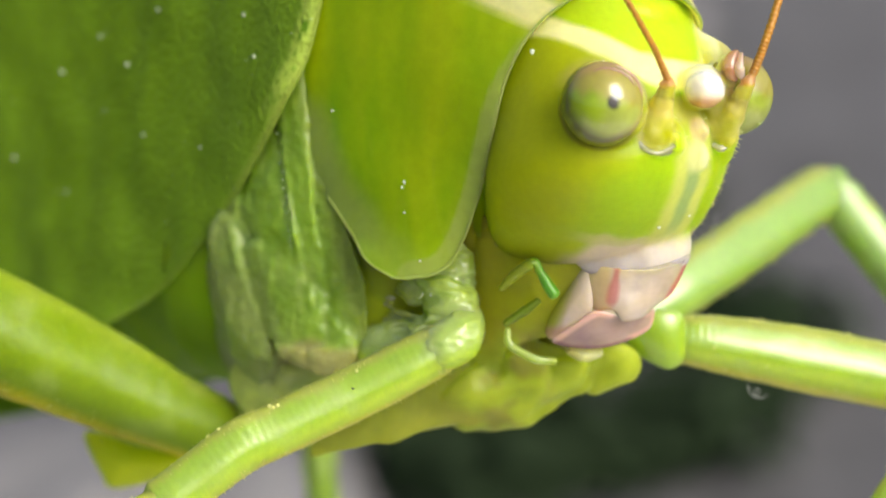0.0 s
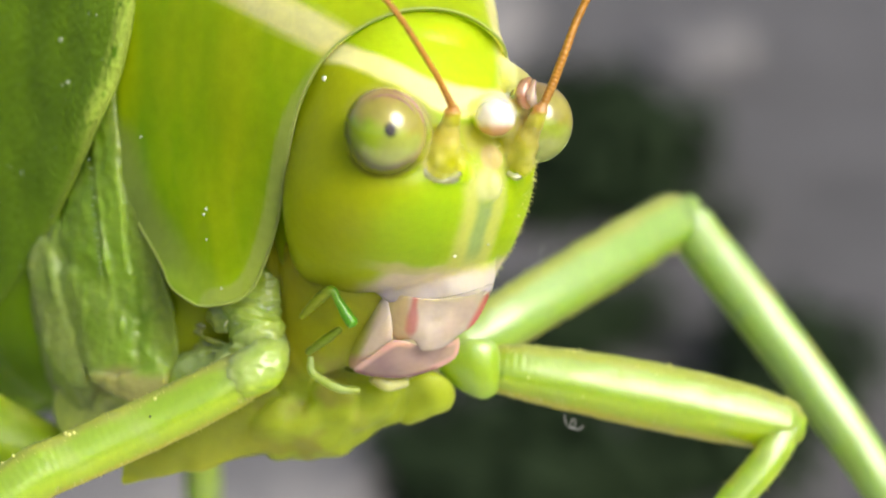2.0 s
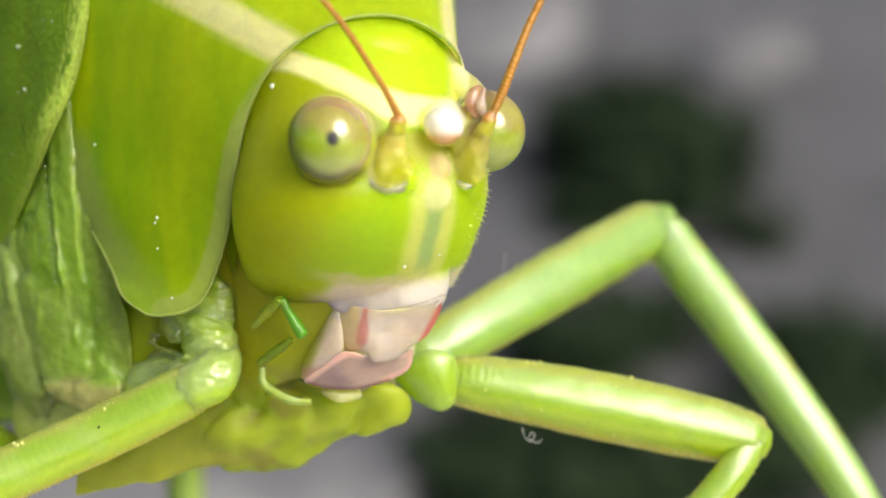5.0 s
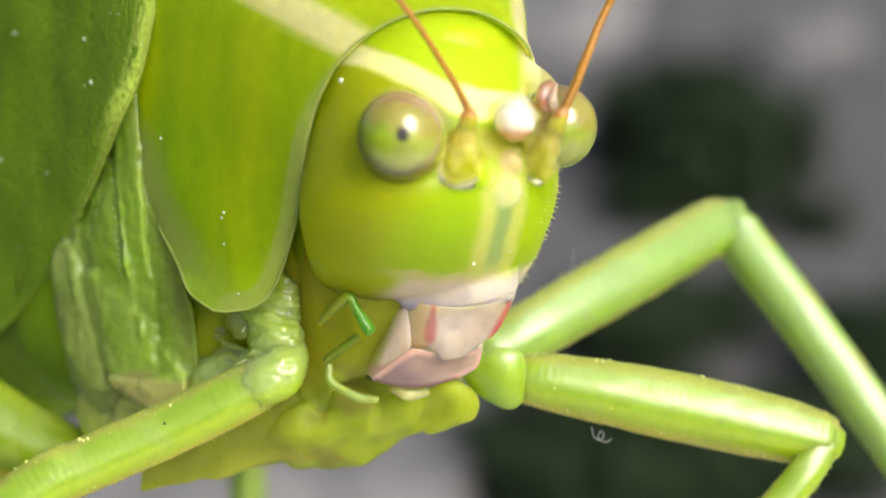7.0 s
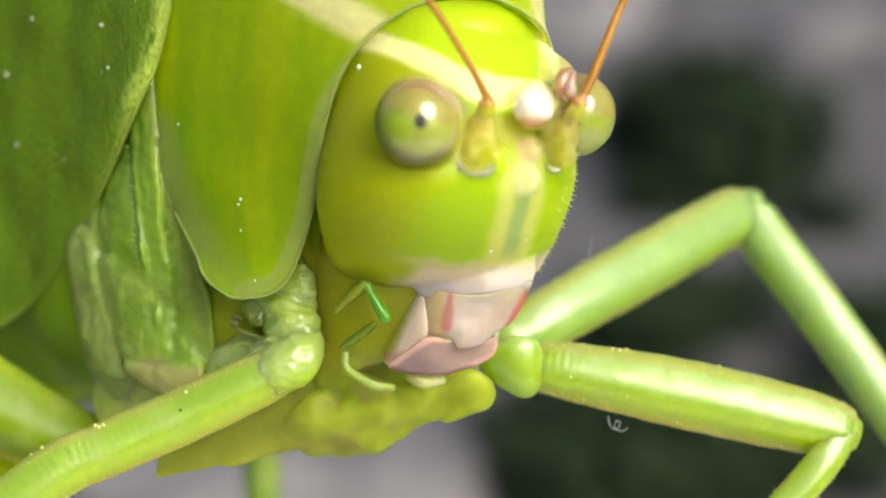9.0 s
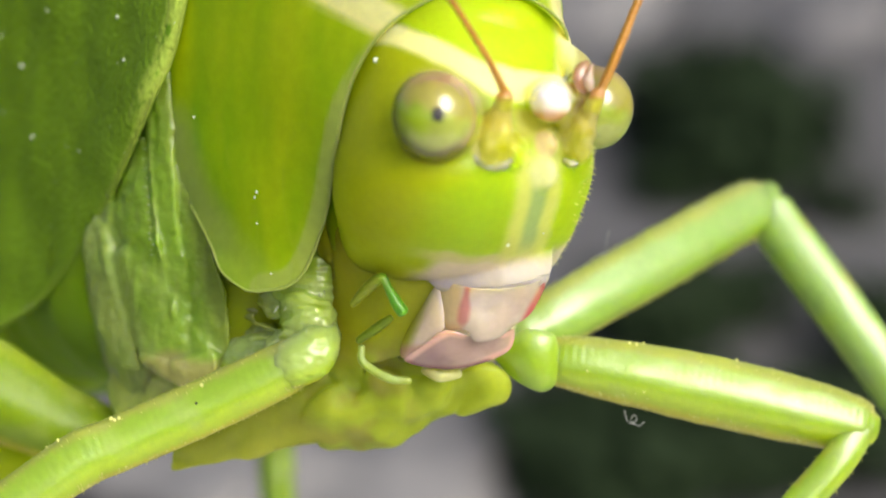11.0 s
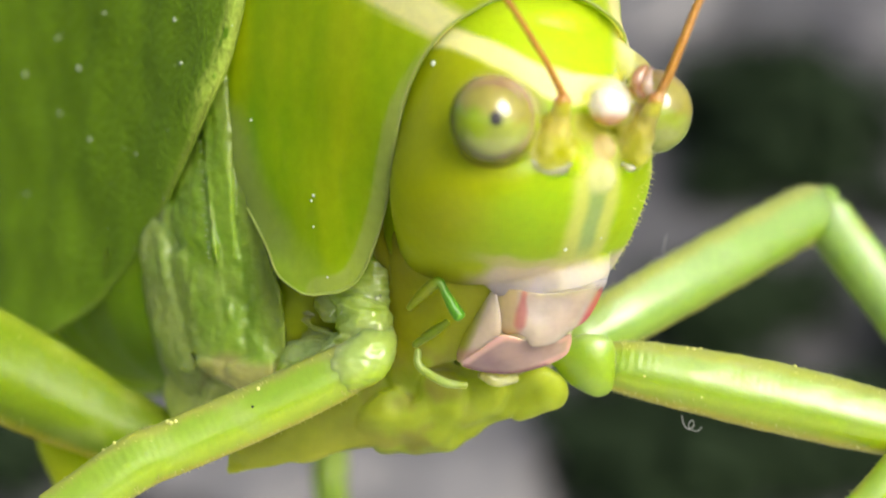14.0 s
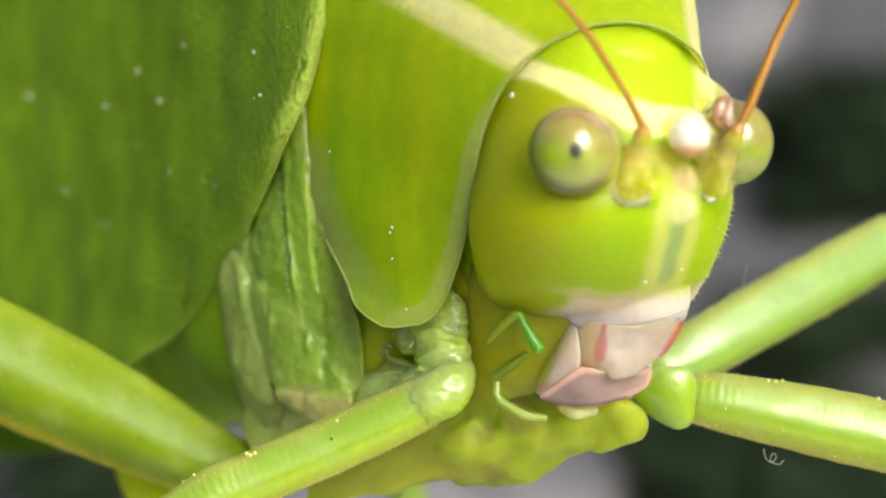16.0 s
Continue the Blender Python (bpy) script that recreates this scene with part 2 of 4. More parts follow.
def weed(x, y, size, count, seed):
    """A low dark clump of broad leaves on short stalks."""
    rng = random.Random(seed)
    e = tagged(new("weed"), "low dark green broad-leaved weed on grey soil", "plant", group="weeds on the ground")
    e.matrix_world = pose(x * MM, y * MM, 0)
    for i in range(count * 3 // 2):
        a, r = rng.uniform(0, 6.28), size * math.sqrt(rng.random()) * 0.8
        h = size * rng.uniform(0.35, 1.25)
        L, w = size * rng.uniform(0.26, 0.44), size * rng.uniform(0.12, 0.2)
        d = np.array([math.cos(a), math.sin(a), rng.uniform(-0.5, 0.2)])
        s = np.array([-math.sin(a), math.cos(a), rng.uniform(-0.3, 0.3)])
        base = np.array([math.cos(a) * r, math.sin(a) * r, h])
        bm = bmesh.new()
        rows = []
        for k in range(7):
            u = k / 6
            ww = w * math.sin(math.pi * min(u * 0.93 + 0.05, 1)) ** 0.8
            c = base + d * L * u + np.array([0, 0, -0.35 * L * u * u])
            rows.append([bm.verts.new(c + s * ww * q + np.array([0, 0, abs(q) * ww * 0.25])) for q in (-1, -0.5, 0, 0.5, 1)])
        grid_faces(bm, rows)
        foot = np.array([math.cos(a) * r * 0.3, math.sin(a) * r * 0.3, 0])
        tube([(*foot, size * 0.02), (*(foot * 0.5 + base * 0.5), size * 0.018), (*base, size * 0.012)], n=6, around=6, bm=bm)
        part("leaf", bm, LEAF, e)


def stone(x, y, axes, seed):
    rng = random.Random(seed)
    s = part("stone", ball((0, 0, axes[2] * 0.6), axes, (rng.uniform(-15, 15), rng.uniform(-15, 15), rng.uniform(0, 180)), rough=0.35, seed=seed), STONE, None)
    s.matrix_world = pose(x * MM, y * MM, 0)
    tagged(s, "rounded pale grey stone lying on the soil", "stone", group="stones on the ground")


# ---------------------------------------------------------------- the katydid
YELLOW_GREEN = (0.36, 0.53, 0.002)
GREEN = (0.2, 0.4, 0.001)
LEAF_GREEN = (0.12, 0.26, 0.006)
OLIVE = (0.37, 0.42, 0.002)
CREAM = (0.95, 0.9, 0.34)
ROSE = (0.5, 0.1, 0.1)

katydid = tagged(new("katydid"), "bright green leaf-mimicking katydid standing on an assumed ledge", "insect")
katydid.matrix_world = pose(0, 0, EYE_HEIGHT, -20)

PHI = radians(40)
HEAD_F = np.array([math.sin(PHI), -math.cos(PHI)])
HEAD_L = np.array([math.cos(PHI), math.sin(PHI)])
ROLL = 0.085


def head_point(s, f, z, centre=(-0.4, 50.2)):
    """A point by its way to the side, to the front and up in the head's own space."""
    p = np.array(centre) + s * HEAD_L + f * HEAD_F
    return (p[0], p[1], z + ROLL * s)


# height, middle to the side and in depth, half width and half depth
HEAD_SECTIONS = [(-4.2, -0.8, 54.2, 0.6, 0.5), (-3.6, -0.8, 54.1, 1.7, 1.4), (-2.6, -0.8, 53.9, 2.1, 1.6), (-1.7, -0.75, 53.7, 2.3, 1.7), (-1.3, -0.65, 53.2, 2.5, 2.0),
                (-1.12, -0.55, 52.6, 2.72, 2.35), (-0.8, -0.55, 52.0, 2.82, 2.6), (0.1, -0.45, 50.95, 3.15, 2.85), (1.4, -0.35, 50.15, 3.42, 2.98), (3.0, -0.4, 50.35, 3.25, 2.9),
                (4.6, -0.5, 50.8, 3.0, 2.7), (5.4, -0.55, 51.1, 2.8, 2.55), (6.1, -0.6, 51.3, 2.6, 2.3), (6.6, -0.6, 51.6, 2.2, 1.9), (7.0, -0.6, 51.8, 1.5, 1.3), (7.15, -0.6, 51.9, 0.5, 0.5)]
LEFT_EYE, RIGHT_EYE = head_point(-2.69, 2.19, 3.0), (2.95, 49.1, 3.15)


SOCKET, FAR_SOCKET, TEMPLE = Vector((0.33, 47.2, 2.21)), Vector((2.58, 48.2, 2.45)), Vector((2.64, 47.9, 3.85))
BULGE = Vector((1.8, 47.6, 3.17))
KNOB, PALE_KNOB = Vector((1.72, 48, 2.16)), Vector((1.66, 47.9, 1.45))


BAND_X, BAND_Z = (-3.2, -2.16, -1.34, -0.56, 0.16, 0.94, 1.73, 2.3), (5.1, 4.94, 4.58, 4.23, 3.8, 3.6, 3.58, 3.62)


def head_paint(x, y, z):
    p = np.array((x, y, z))
    at = [k[0] for k in HEAD_SECTIONS]
    s = 0.0
    for _ in range(3):
        level = z - ROLL * s
        s = (x - np.interp(level, at, [k[1] for k in HEAD_SECTIONS])) * HEAD_L[0] + (y - np.interp(level, at, [k[2] for k in HEAD_SECTIONS])) * HEAD_L[1]
    z = level
    c = YELLOW_GREEN
    c = blend(c, OLIVE, step(-1.5, -2.9, s) * 0.9)
    c = blend(c, (0.3, 0.5, 0.004), (1 - step(0.5, 1.4, abs(s + 1.9))) * (1 - step(0.5, 1.3, abs(z - 0.4))) * 0.6)
    # grey-green stripe down the face with pale flanks
    c = blend(c, (0.52, 0.58, 0.12), (1 - step(0.55, 0.95, abs(s))) * step(2.4, 1.7, z))
    c = blend(c, (0.3, 0.42, 0.13), (1 - step(0.1, 0.42, abs(s))) * step(1.9, 1.4, z) * step(-0.8, -0.1, z))
    # brown-pink orbits
    for e in (LEFT_EYE, RIGHT_EYE):
        q = p - np.array(e)
        r = np.linalg.norm(q)
        c = blend(c, (0.42, 0.33, 0.12), step(1.75, 1.1, r) * step(0.1, 0.8, q[2] + 0.2 * q[0]) * 0.9)
        c = blend(c, (0.15, 0.12, 0.02), step(1.24, 1.1, r) * step(0.6, -0.2, q[0] + q[2]) * 0.8)
    # cream bands from the top of the eyes to the brow, bright green crown between them
    band = np.interp(x, BAND_X, BAND_Z)
    half = np.interp(x, (-2.2, -0.5, 0.6, 1.6), (0.26, 0.3, 0.4, 0.38))
    soft = 0.05 * noise.noise(Vector((x, y, z)) * 1.7)
    c = blend(c, (0.42, 0.6, 0.002), step(half - 0.05, half + 0.16, p[2] - band + soft))
    c = blend(c, CREAM, step(half + 0.14, half - 0.1, abs(p[2] - band + soft)) * step(-3.1, -2.5, x))
    c = blend(c, CREAM, step(0.45, 0.08, abs(x - 2.33 + 0.06 * abs(p[2] - 4.7))) * step(3.5, 3.8, p[2]))
    c = blend(c, (0.52, 0.46, 0.15), step(2.42, 2.6, x) * step(3.2, 3.5, p[2]))
    # brow between the antennae
    c = blend(c, (0.5, 0.44, 0.1), (1 - step(0.5, 1.2, abs(s))) * step(3.2, 2.95, z) * step(2.0, 2.5, z) * 0.7)
    v = Vector(p)
    for q in (SOCKET, FAR_SOCKET):
        n = noise.noise(v * 2.5)
        c = blend(c, blend((0.4, 0.41, 0.03), (0.52, 0.5, 0.12), 0.5 + n), step(0.85, 0.55, (v - q).length + 0.15 * n))
    for q in (Vector((0.55, 47, 2.81)), Vector((2.8, 47.9, 2.9))):
        c = blend(c, blend((0.46, 0.4, 0.08), (0.5, 0.33, 0.12), step(0.0, 0.4, v.z - q.z)), step(0.62, 0.35, (v - q).length))
    c = blend(c, (0.42, 0.24, 0.12), step(0.6, 0.35, (v - TEMPLE).length))
    c = blend(c, (0.56, 0.42, 0.2), step(0.45, 0.25, (v - KNOB).length) * 0.8)
    c = blend(c, (0.54, 0.58, 0.24), step(0.6, 0.25, (v - PALE_KNOB).length))
    # Round the bulge: tan below, whitened above as a painted highlight.
    c = blend(c, blend((0.56, 0.36, 0.14), (0.84, 0.78, 0.6), step(-0.4, -0.1, v.z - BULGE.z)), step(0.66, 0.44, (v - BULGE).length))
    # pale lower edge over the mouth, olive cheek beside it
    low = step(-0.5, -0.95, z + 0.45 * step(-0.7, -1.6, x) - 0.05 * s * s + 0.1 * noise.noise(v * 1.5))
    c = blend(c, blend((0.33, 0.36, 0.012), (0.66, 0.57, 0.4), step(-2.0, -1.0, x)), low)
    c = blend(c, (0.52, 0.5, 0.2), step(0.16, 0.04, abs(z + 0.72 - 0.05 * s * s + 0.1 * noise.noise(v * 1.5))) * step(-2.9, -2.2, s) * step(-0.4, -1.0, s) * 0.7)
    return c


def build_head():
    s = spline(HEAD_SECTIONS, 150)
    bm = bmesh.new()
    rows = []
    for z, cx, cy, a, b in s:
        ring = []
        for j in range(128):
            t = 2 * math.pi * j / 128
            ct, st = math.cos(t), math.sin(t)
            ex = 2 / 2.3
            ss, ff = a * math.copysign(abs(st) ** ex, st), b * math.copysign(abs(ct) ** ex, ct)
            ring.append(bm.verts.new(head_point(ss, ff, z, (cx, cy))))
        rows.append(ring)
    grid_faces(bm, rows, wrap=True)
    bm.faces.new(rows[0])
    bm.faces.new(rows[-1][::-1])
    lip = plate([(-1.39, 50.05, -0.99), (-0.65, 49.85, -0.78), (0.23, 49.7, -0.63), (1.26, 49.85, -0.43), (1.9, 50.4, -0.31), (1.98, 50.3, -0.99), (1.56, 49.9, -1.47), (0.16, 49.65, -1.67), (-0.91, 50, -1.59)], 0.32, 0.6, n=140, rings=32, ripple=0.06, freq=1.5)
    cones = [tube([(0.23, 48.5, 1.37, 0.85), (0.31, 47.9, 1.82, 0.76), (0.39, 47.45, 2.25, 0.62), (0.5, 47.14, 2.65, 0.39), (0.59, 46.98, 2.98, 0.25)], n=40, around=24, rough=0.15, seed=3),
             tube([(2.42, 49.4, 1.6, 0.5), (2.5, 48.7, 2.1, 0.44), (2.64, 48.2, 2.55, 0.36), (2.82, 47.9, 3.0, 0.25)], n=40, around=24, rough=0.15, seed=6)]
    pieces = [bm, *cones, lip, ball((-3.26, 51.3, 0.32), (0.75, 0.7, 1.4)), ball((-2.6, 50.55, 2.5), (1.35, 1.35, 2.6)), ball((-0.4, 50.4, 5.2), (2.3, 1.95, 1.15)), ball((0.38, 47.52, 1.98), (0.95, 0.5, 0.55), (0, 15, 0), rough=0.3, seed=2), ball((2.45, 48.7, 2.2), (0.5, 0.5, 0.55), rough=0.3, seed=5),
              ball((1.82, 48.1, 3.3), (0.62, 0.5, 0.6)), ball((2.28, 48.4, 3.0), (0.42, 0.4, 0.55)), ball((1.73, 48.2, 2.17), (0.3, 0.22, 0.34)), ball((1.67, 48.12, 1.43), (0.36, 0.16, 0.42)), tube([(1.8, 50.6, 4.75, 0.5), (2.25, 49.8, 4.45, 0.42), (2.58, 49.15, 4.12, 0.36), (2.8, 48.9, 3.7, 0.34)], n=30, around=20), ball((2.6, 48.5, 3.6), (0.3, 0.5, 0.6)),
              tube([(-0.19, 47.15, 1.96, 0.06), (0.06, 47.05, 1.65, 0.11), (0.43, 47.05, 1.54, 0.13), (0.85, 47.2, 1.65, 0.1), (1.03, 47.4, 1.97, 0.05)], n=40, around=10, rough=0.5),
              eye_ring(LEFT_EYE, (-0.3, -0.93, 0.15), 1.02, 0.13, sag=-0.3), eye_ring(RIGHT_EYE, (0.85, -0.35, 0.2), 0.95, 0.1, sag=-0.4)]

    def crinkle(p):
        d = min((p - SOCKET).length, (p - FAR_SOCKET).length)
        return 0.1 * noise.noise(p * 3.2) * step(1.0, 0.5, d) + 0.02 * noise.noise(p * 1.5)

    bm = fuse(pieces, 0.055, 5, crinkle)
    head = part("head", bm, CUTICLE, katydid, "yellow-green head with cream bands", head_paint)
    rng = random.Random(21)
    bm = bmesh.new()
    edge = [v for v in head.data.vertices if v.normal.x > 0.8 and abs(v.normal.y) < 0.4 and -1.0 < v.co.z / MM < 2.6]
    for v in rng.sample(edge, min(150, len(edge))):
        p, n = v.co / MM, (v.normal + Vector((0, 0, rng.uniform(-0.6, 0.2)))).normalized()
        t = n.orthogonal().normalized() * 0.014
        q = [bm.verts.new(p + t), bm.verts.new(p - t + n.cross(t)), bm.verts.new(p - t - n.cross(t))]
        tip = bm.verts.new(p + n * rng.uniform(0.06, 0.15))
        for k in range(3):
            bm.faces.new((q[k], q[(k + 1) % 3], tip))
    part("fuzz", bm, HAIR, head, "short pale bristles", kind="stuff")
    specks("dust", head, [((-2.6, 49, 4.33), 0.07), ((0.79, 48, -0.38), 0.045), ((1.69, 48.5, -0.06), 0.03)], DUST, "white dust specks")
    return head


def eye_paint(c, out, pupil):
    def paint(x, y, z):
        d = np.array((x, y, z)) - c
        d /= np.linalg.norm(d)
        n = noise.noise(Vector(d) * 3)
        k = blend((0.36, 0.42, 0.06), (0.28, 0.4, 0.004), step(0.5, -0.5, d[0] - out[0] + 0.2 * n))
        k = blend(k, (0.34, 0.39, 0.08), step(0.0, -0.75, d[2] + 0.3 * n - 0.3 * d[0]) * 0.9)
        k = blend(k, (0.33, 0.3, 0.05), step(-0.12, 0.3, d[2] + 0.25 * d[0] + 0.25 * n))
        k = blend(k, (0.37, 0.26, 0.08), step(0.5, 0.85, d[2] + 0.1 * n))
        k = blend(k, (0.38, 0.27, 0.17), step(0.6, 0.25, d @ out) * step(-0.1, 0.4, d[0]) * (0.95 - out[0]))
        k = blend(k, (0.07, 0.05, 0.012), step(0.6, 0.25, d @ out) * step(0.6, 0.0, d[0] + 0.5 * d[2]) * (0.9 - out[0]))
        k = blend(k, (0.006, 0.005, 0.003), step(0.18, 0.115, np.linalg.norm((d - pupil) * (1, 1, 0.85))))
        return k
    return paint


def build_eye(centre, out, r, pupil):
    c = np.array(centre)
    e = part("eye", ball(c, (r, r, r * 1.06), nu=96, nv=64), EYE_MAT, katydid, "glossy green-brown compound eye with a dark spot", eye_paint(c, out, pupil))
    return e


def antenna(base, points, socket):
    ringed = [(*r[:3], r[3] * (1 + 0.07 * math.sin(1.7 * k))) for k, r in enumerate(spline(points, 150))]
    sc = part("antenna", tube(ringed, n=600, around=10), AMBER, katydid, "thin amber antenna")
    part("scape", tube(socket, n=60, around=32, rough=0.1), MEMBRANE, sc, "swollen translucent olive antenna base",
         lambda x, y, z: blend(blend((0.4, 0.39, 0.03), (0.48, 0.43, 0.1), 0.5 + 0.9 * noise.noise(Vector((x, y, z)) * 2.2)), (0.46, 0.22, 0.07), step(base[2] - 0.25, base[2] - 0.05, z + 0.1 * noise.noise(Vector((x, y, z)) * 3))))
    return sc


def build_pronotum():
    front = [(-5.62, 51, -1.65), (-4.95, 50.75, -1.5), (-4.42, 50.55, -0.95), (-3.86, 50, 0.6), (-3.61, 49.2, 2.04), (-3.14, 48.7, 3.89), (-2.2, 48.55, 5.19), (-0.63, 48.7, 6.03), (0.96, 49.35, 6.09), (2.16, 49.75, 5.33), (2.35, 51.3, 4.4), (2.3, 53, 1.5)]
    middle = [(-5.87, 51.08, -1.67), (-5.8, 51.0, -1.3), (-5.66, 50.9, -0.75), (-5.68, 50.85, 0.61), (-5.73, 50.7, 2.25), (-5.38, 50.2, 4.6), (-4.14, 49.5, 6.36), (-1.97, 49.8, 7.49), (0.38, 50.4, 7.58), (2.06, 51.7, 6.72), (2.3, 53.6, 4.7), (2.2, 55, 1.53)]
    rear = [(-6.2, 51.2, -1.6), (-6.85, 51.65, -1.15), (-7.2, 52.15, -0.45), (-7.85, 52.8, 0.63), (-8.55, 53.2, 2.4), (-8.5, 53.0, 5.6), (-7.4, 52.3, 8.5), (-3.45, 52.3, 10.18), (-0.06, 54, 10.67), (1.96, 55, 9.1), (2.4, 57.5, 5.9), (2.3, 59, 2.53)]
    edge = spline(front, 80)
    ridge = [spline([r[k] for r in (front, middle, rear)], 30) for k in (6, 9)]
    back = spline(rear[:5], 40)

    def paint(x, y, z):
        p = np.array((x, y, z))
        # Light and dark of soft vertical folds, put into the colour.
        fold = noise.noise(Vector((x * 0.9, y * 0.9, z * 0.22))) + 0.4 * noise.noise(Vector((x * 2.6, y * 2.6, z * 0.5)))
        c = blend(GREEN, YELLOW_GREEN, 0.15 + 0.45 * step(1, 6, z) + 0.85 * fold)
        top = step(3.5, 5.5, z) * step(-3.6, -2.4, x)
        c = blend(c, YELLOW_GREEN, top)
        d = min(np.linalg.norm(r - p, axis=1).min() for r in ridge)
        c = blend(c, (0.95, 0.92, 0.24), step(0.62, 0.3, d))
        d = np.linalg.norm(edge - p, axis=1).min()
        wide = 0.12 + 0.34 * step(5.2, 2.5, z)
        c = blend(c, (0.36, 0.48, 0.08), step(wide + 0.06, wide - 0.06, d) * (0.35 + 0.5 * step(5.0, 3.0, z)))
        d = np.linalg.norm(back - p, axis=1).min()
        c = blend(c, (0.29, 0.4, 0.07), step(1.5, 0.4, d + 0.2 * fold) * (0.35 + 0.5 * step(-1.2, 0.2, z)))
        vein = abs(noise.noise(Vector((x * 1.3 + 9, y * 0.6, z * 0.35))))
        c = blend(c, (0.3, 0.45, 0.02), step(0.06, 0.0, vein) * 0.3 * step(3.6, 2.6, z))
        return c

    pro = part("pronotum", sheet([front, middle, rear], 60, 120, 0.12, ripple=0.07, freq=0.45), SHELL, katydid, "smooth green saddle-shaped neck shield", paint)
    specks("dust", pro, [((-5.8, 51, 0.18), 0.03), ((-5.45, 51, -1.19), 0.03), ((-7.51, 51, 2.96), 0.035), ((-5.83, 51, 0.97), 0.04), ((-5.86, 51, 0.88), 0.035)], DUST, "white dust specks")
    rim = [(*p, 0.04) for p in front]
    part("rim", tube([(*p, 0.03) for p in rear[3::-1]] + [(*middle[0], 0.03)] + rim, n=180, around=8), SHELL, pro, "pale translucent rim", lambda x, y, z: (0.42, 0.56, 0.08))


def specks(name, thing, spots, mat, label):
    """Tiny grains lying on the near side of a part, given by their direction."""
    verts = np.array([tuple(v.co) for v in thing.data.vertices]) / MM
    ways = verts[:, [0, 2]] / verts[:, 1:2]
    bm = bmesh.new()
    for p, r in spots:
        near = ((ways - np.array([p[0], p[2]]) / p[1]) ** 2).sum(1) + (verts[:, 1] - verts[:, 1].min()) * 4e-6 + (verts[:, 1] > verts[:, 1].min() + 6) * 9
        ball(verts[int(np.argmin(near))] - (0, r * 0.5, 0), (r, r * 0.7, r * 1.1), nu=10, nv=8, rough=0.3, seed=r * 90, bm=bm)
    part(name, bm, mat, thing, label, kind="stuff")


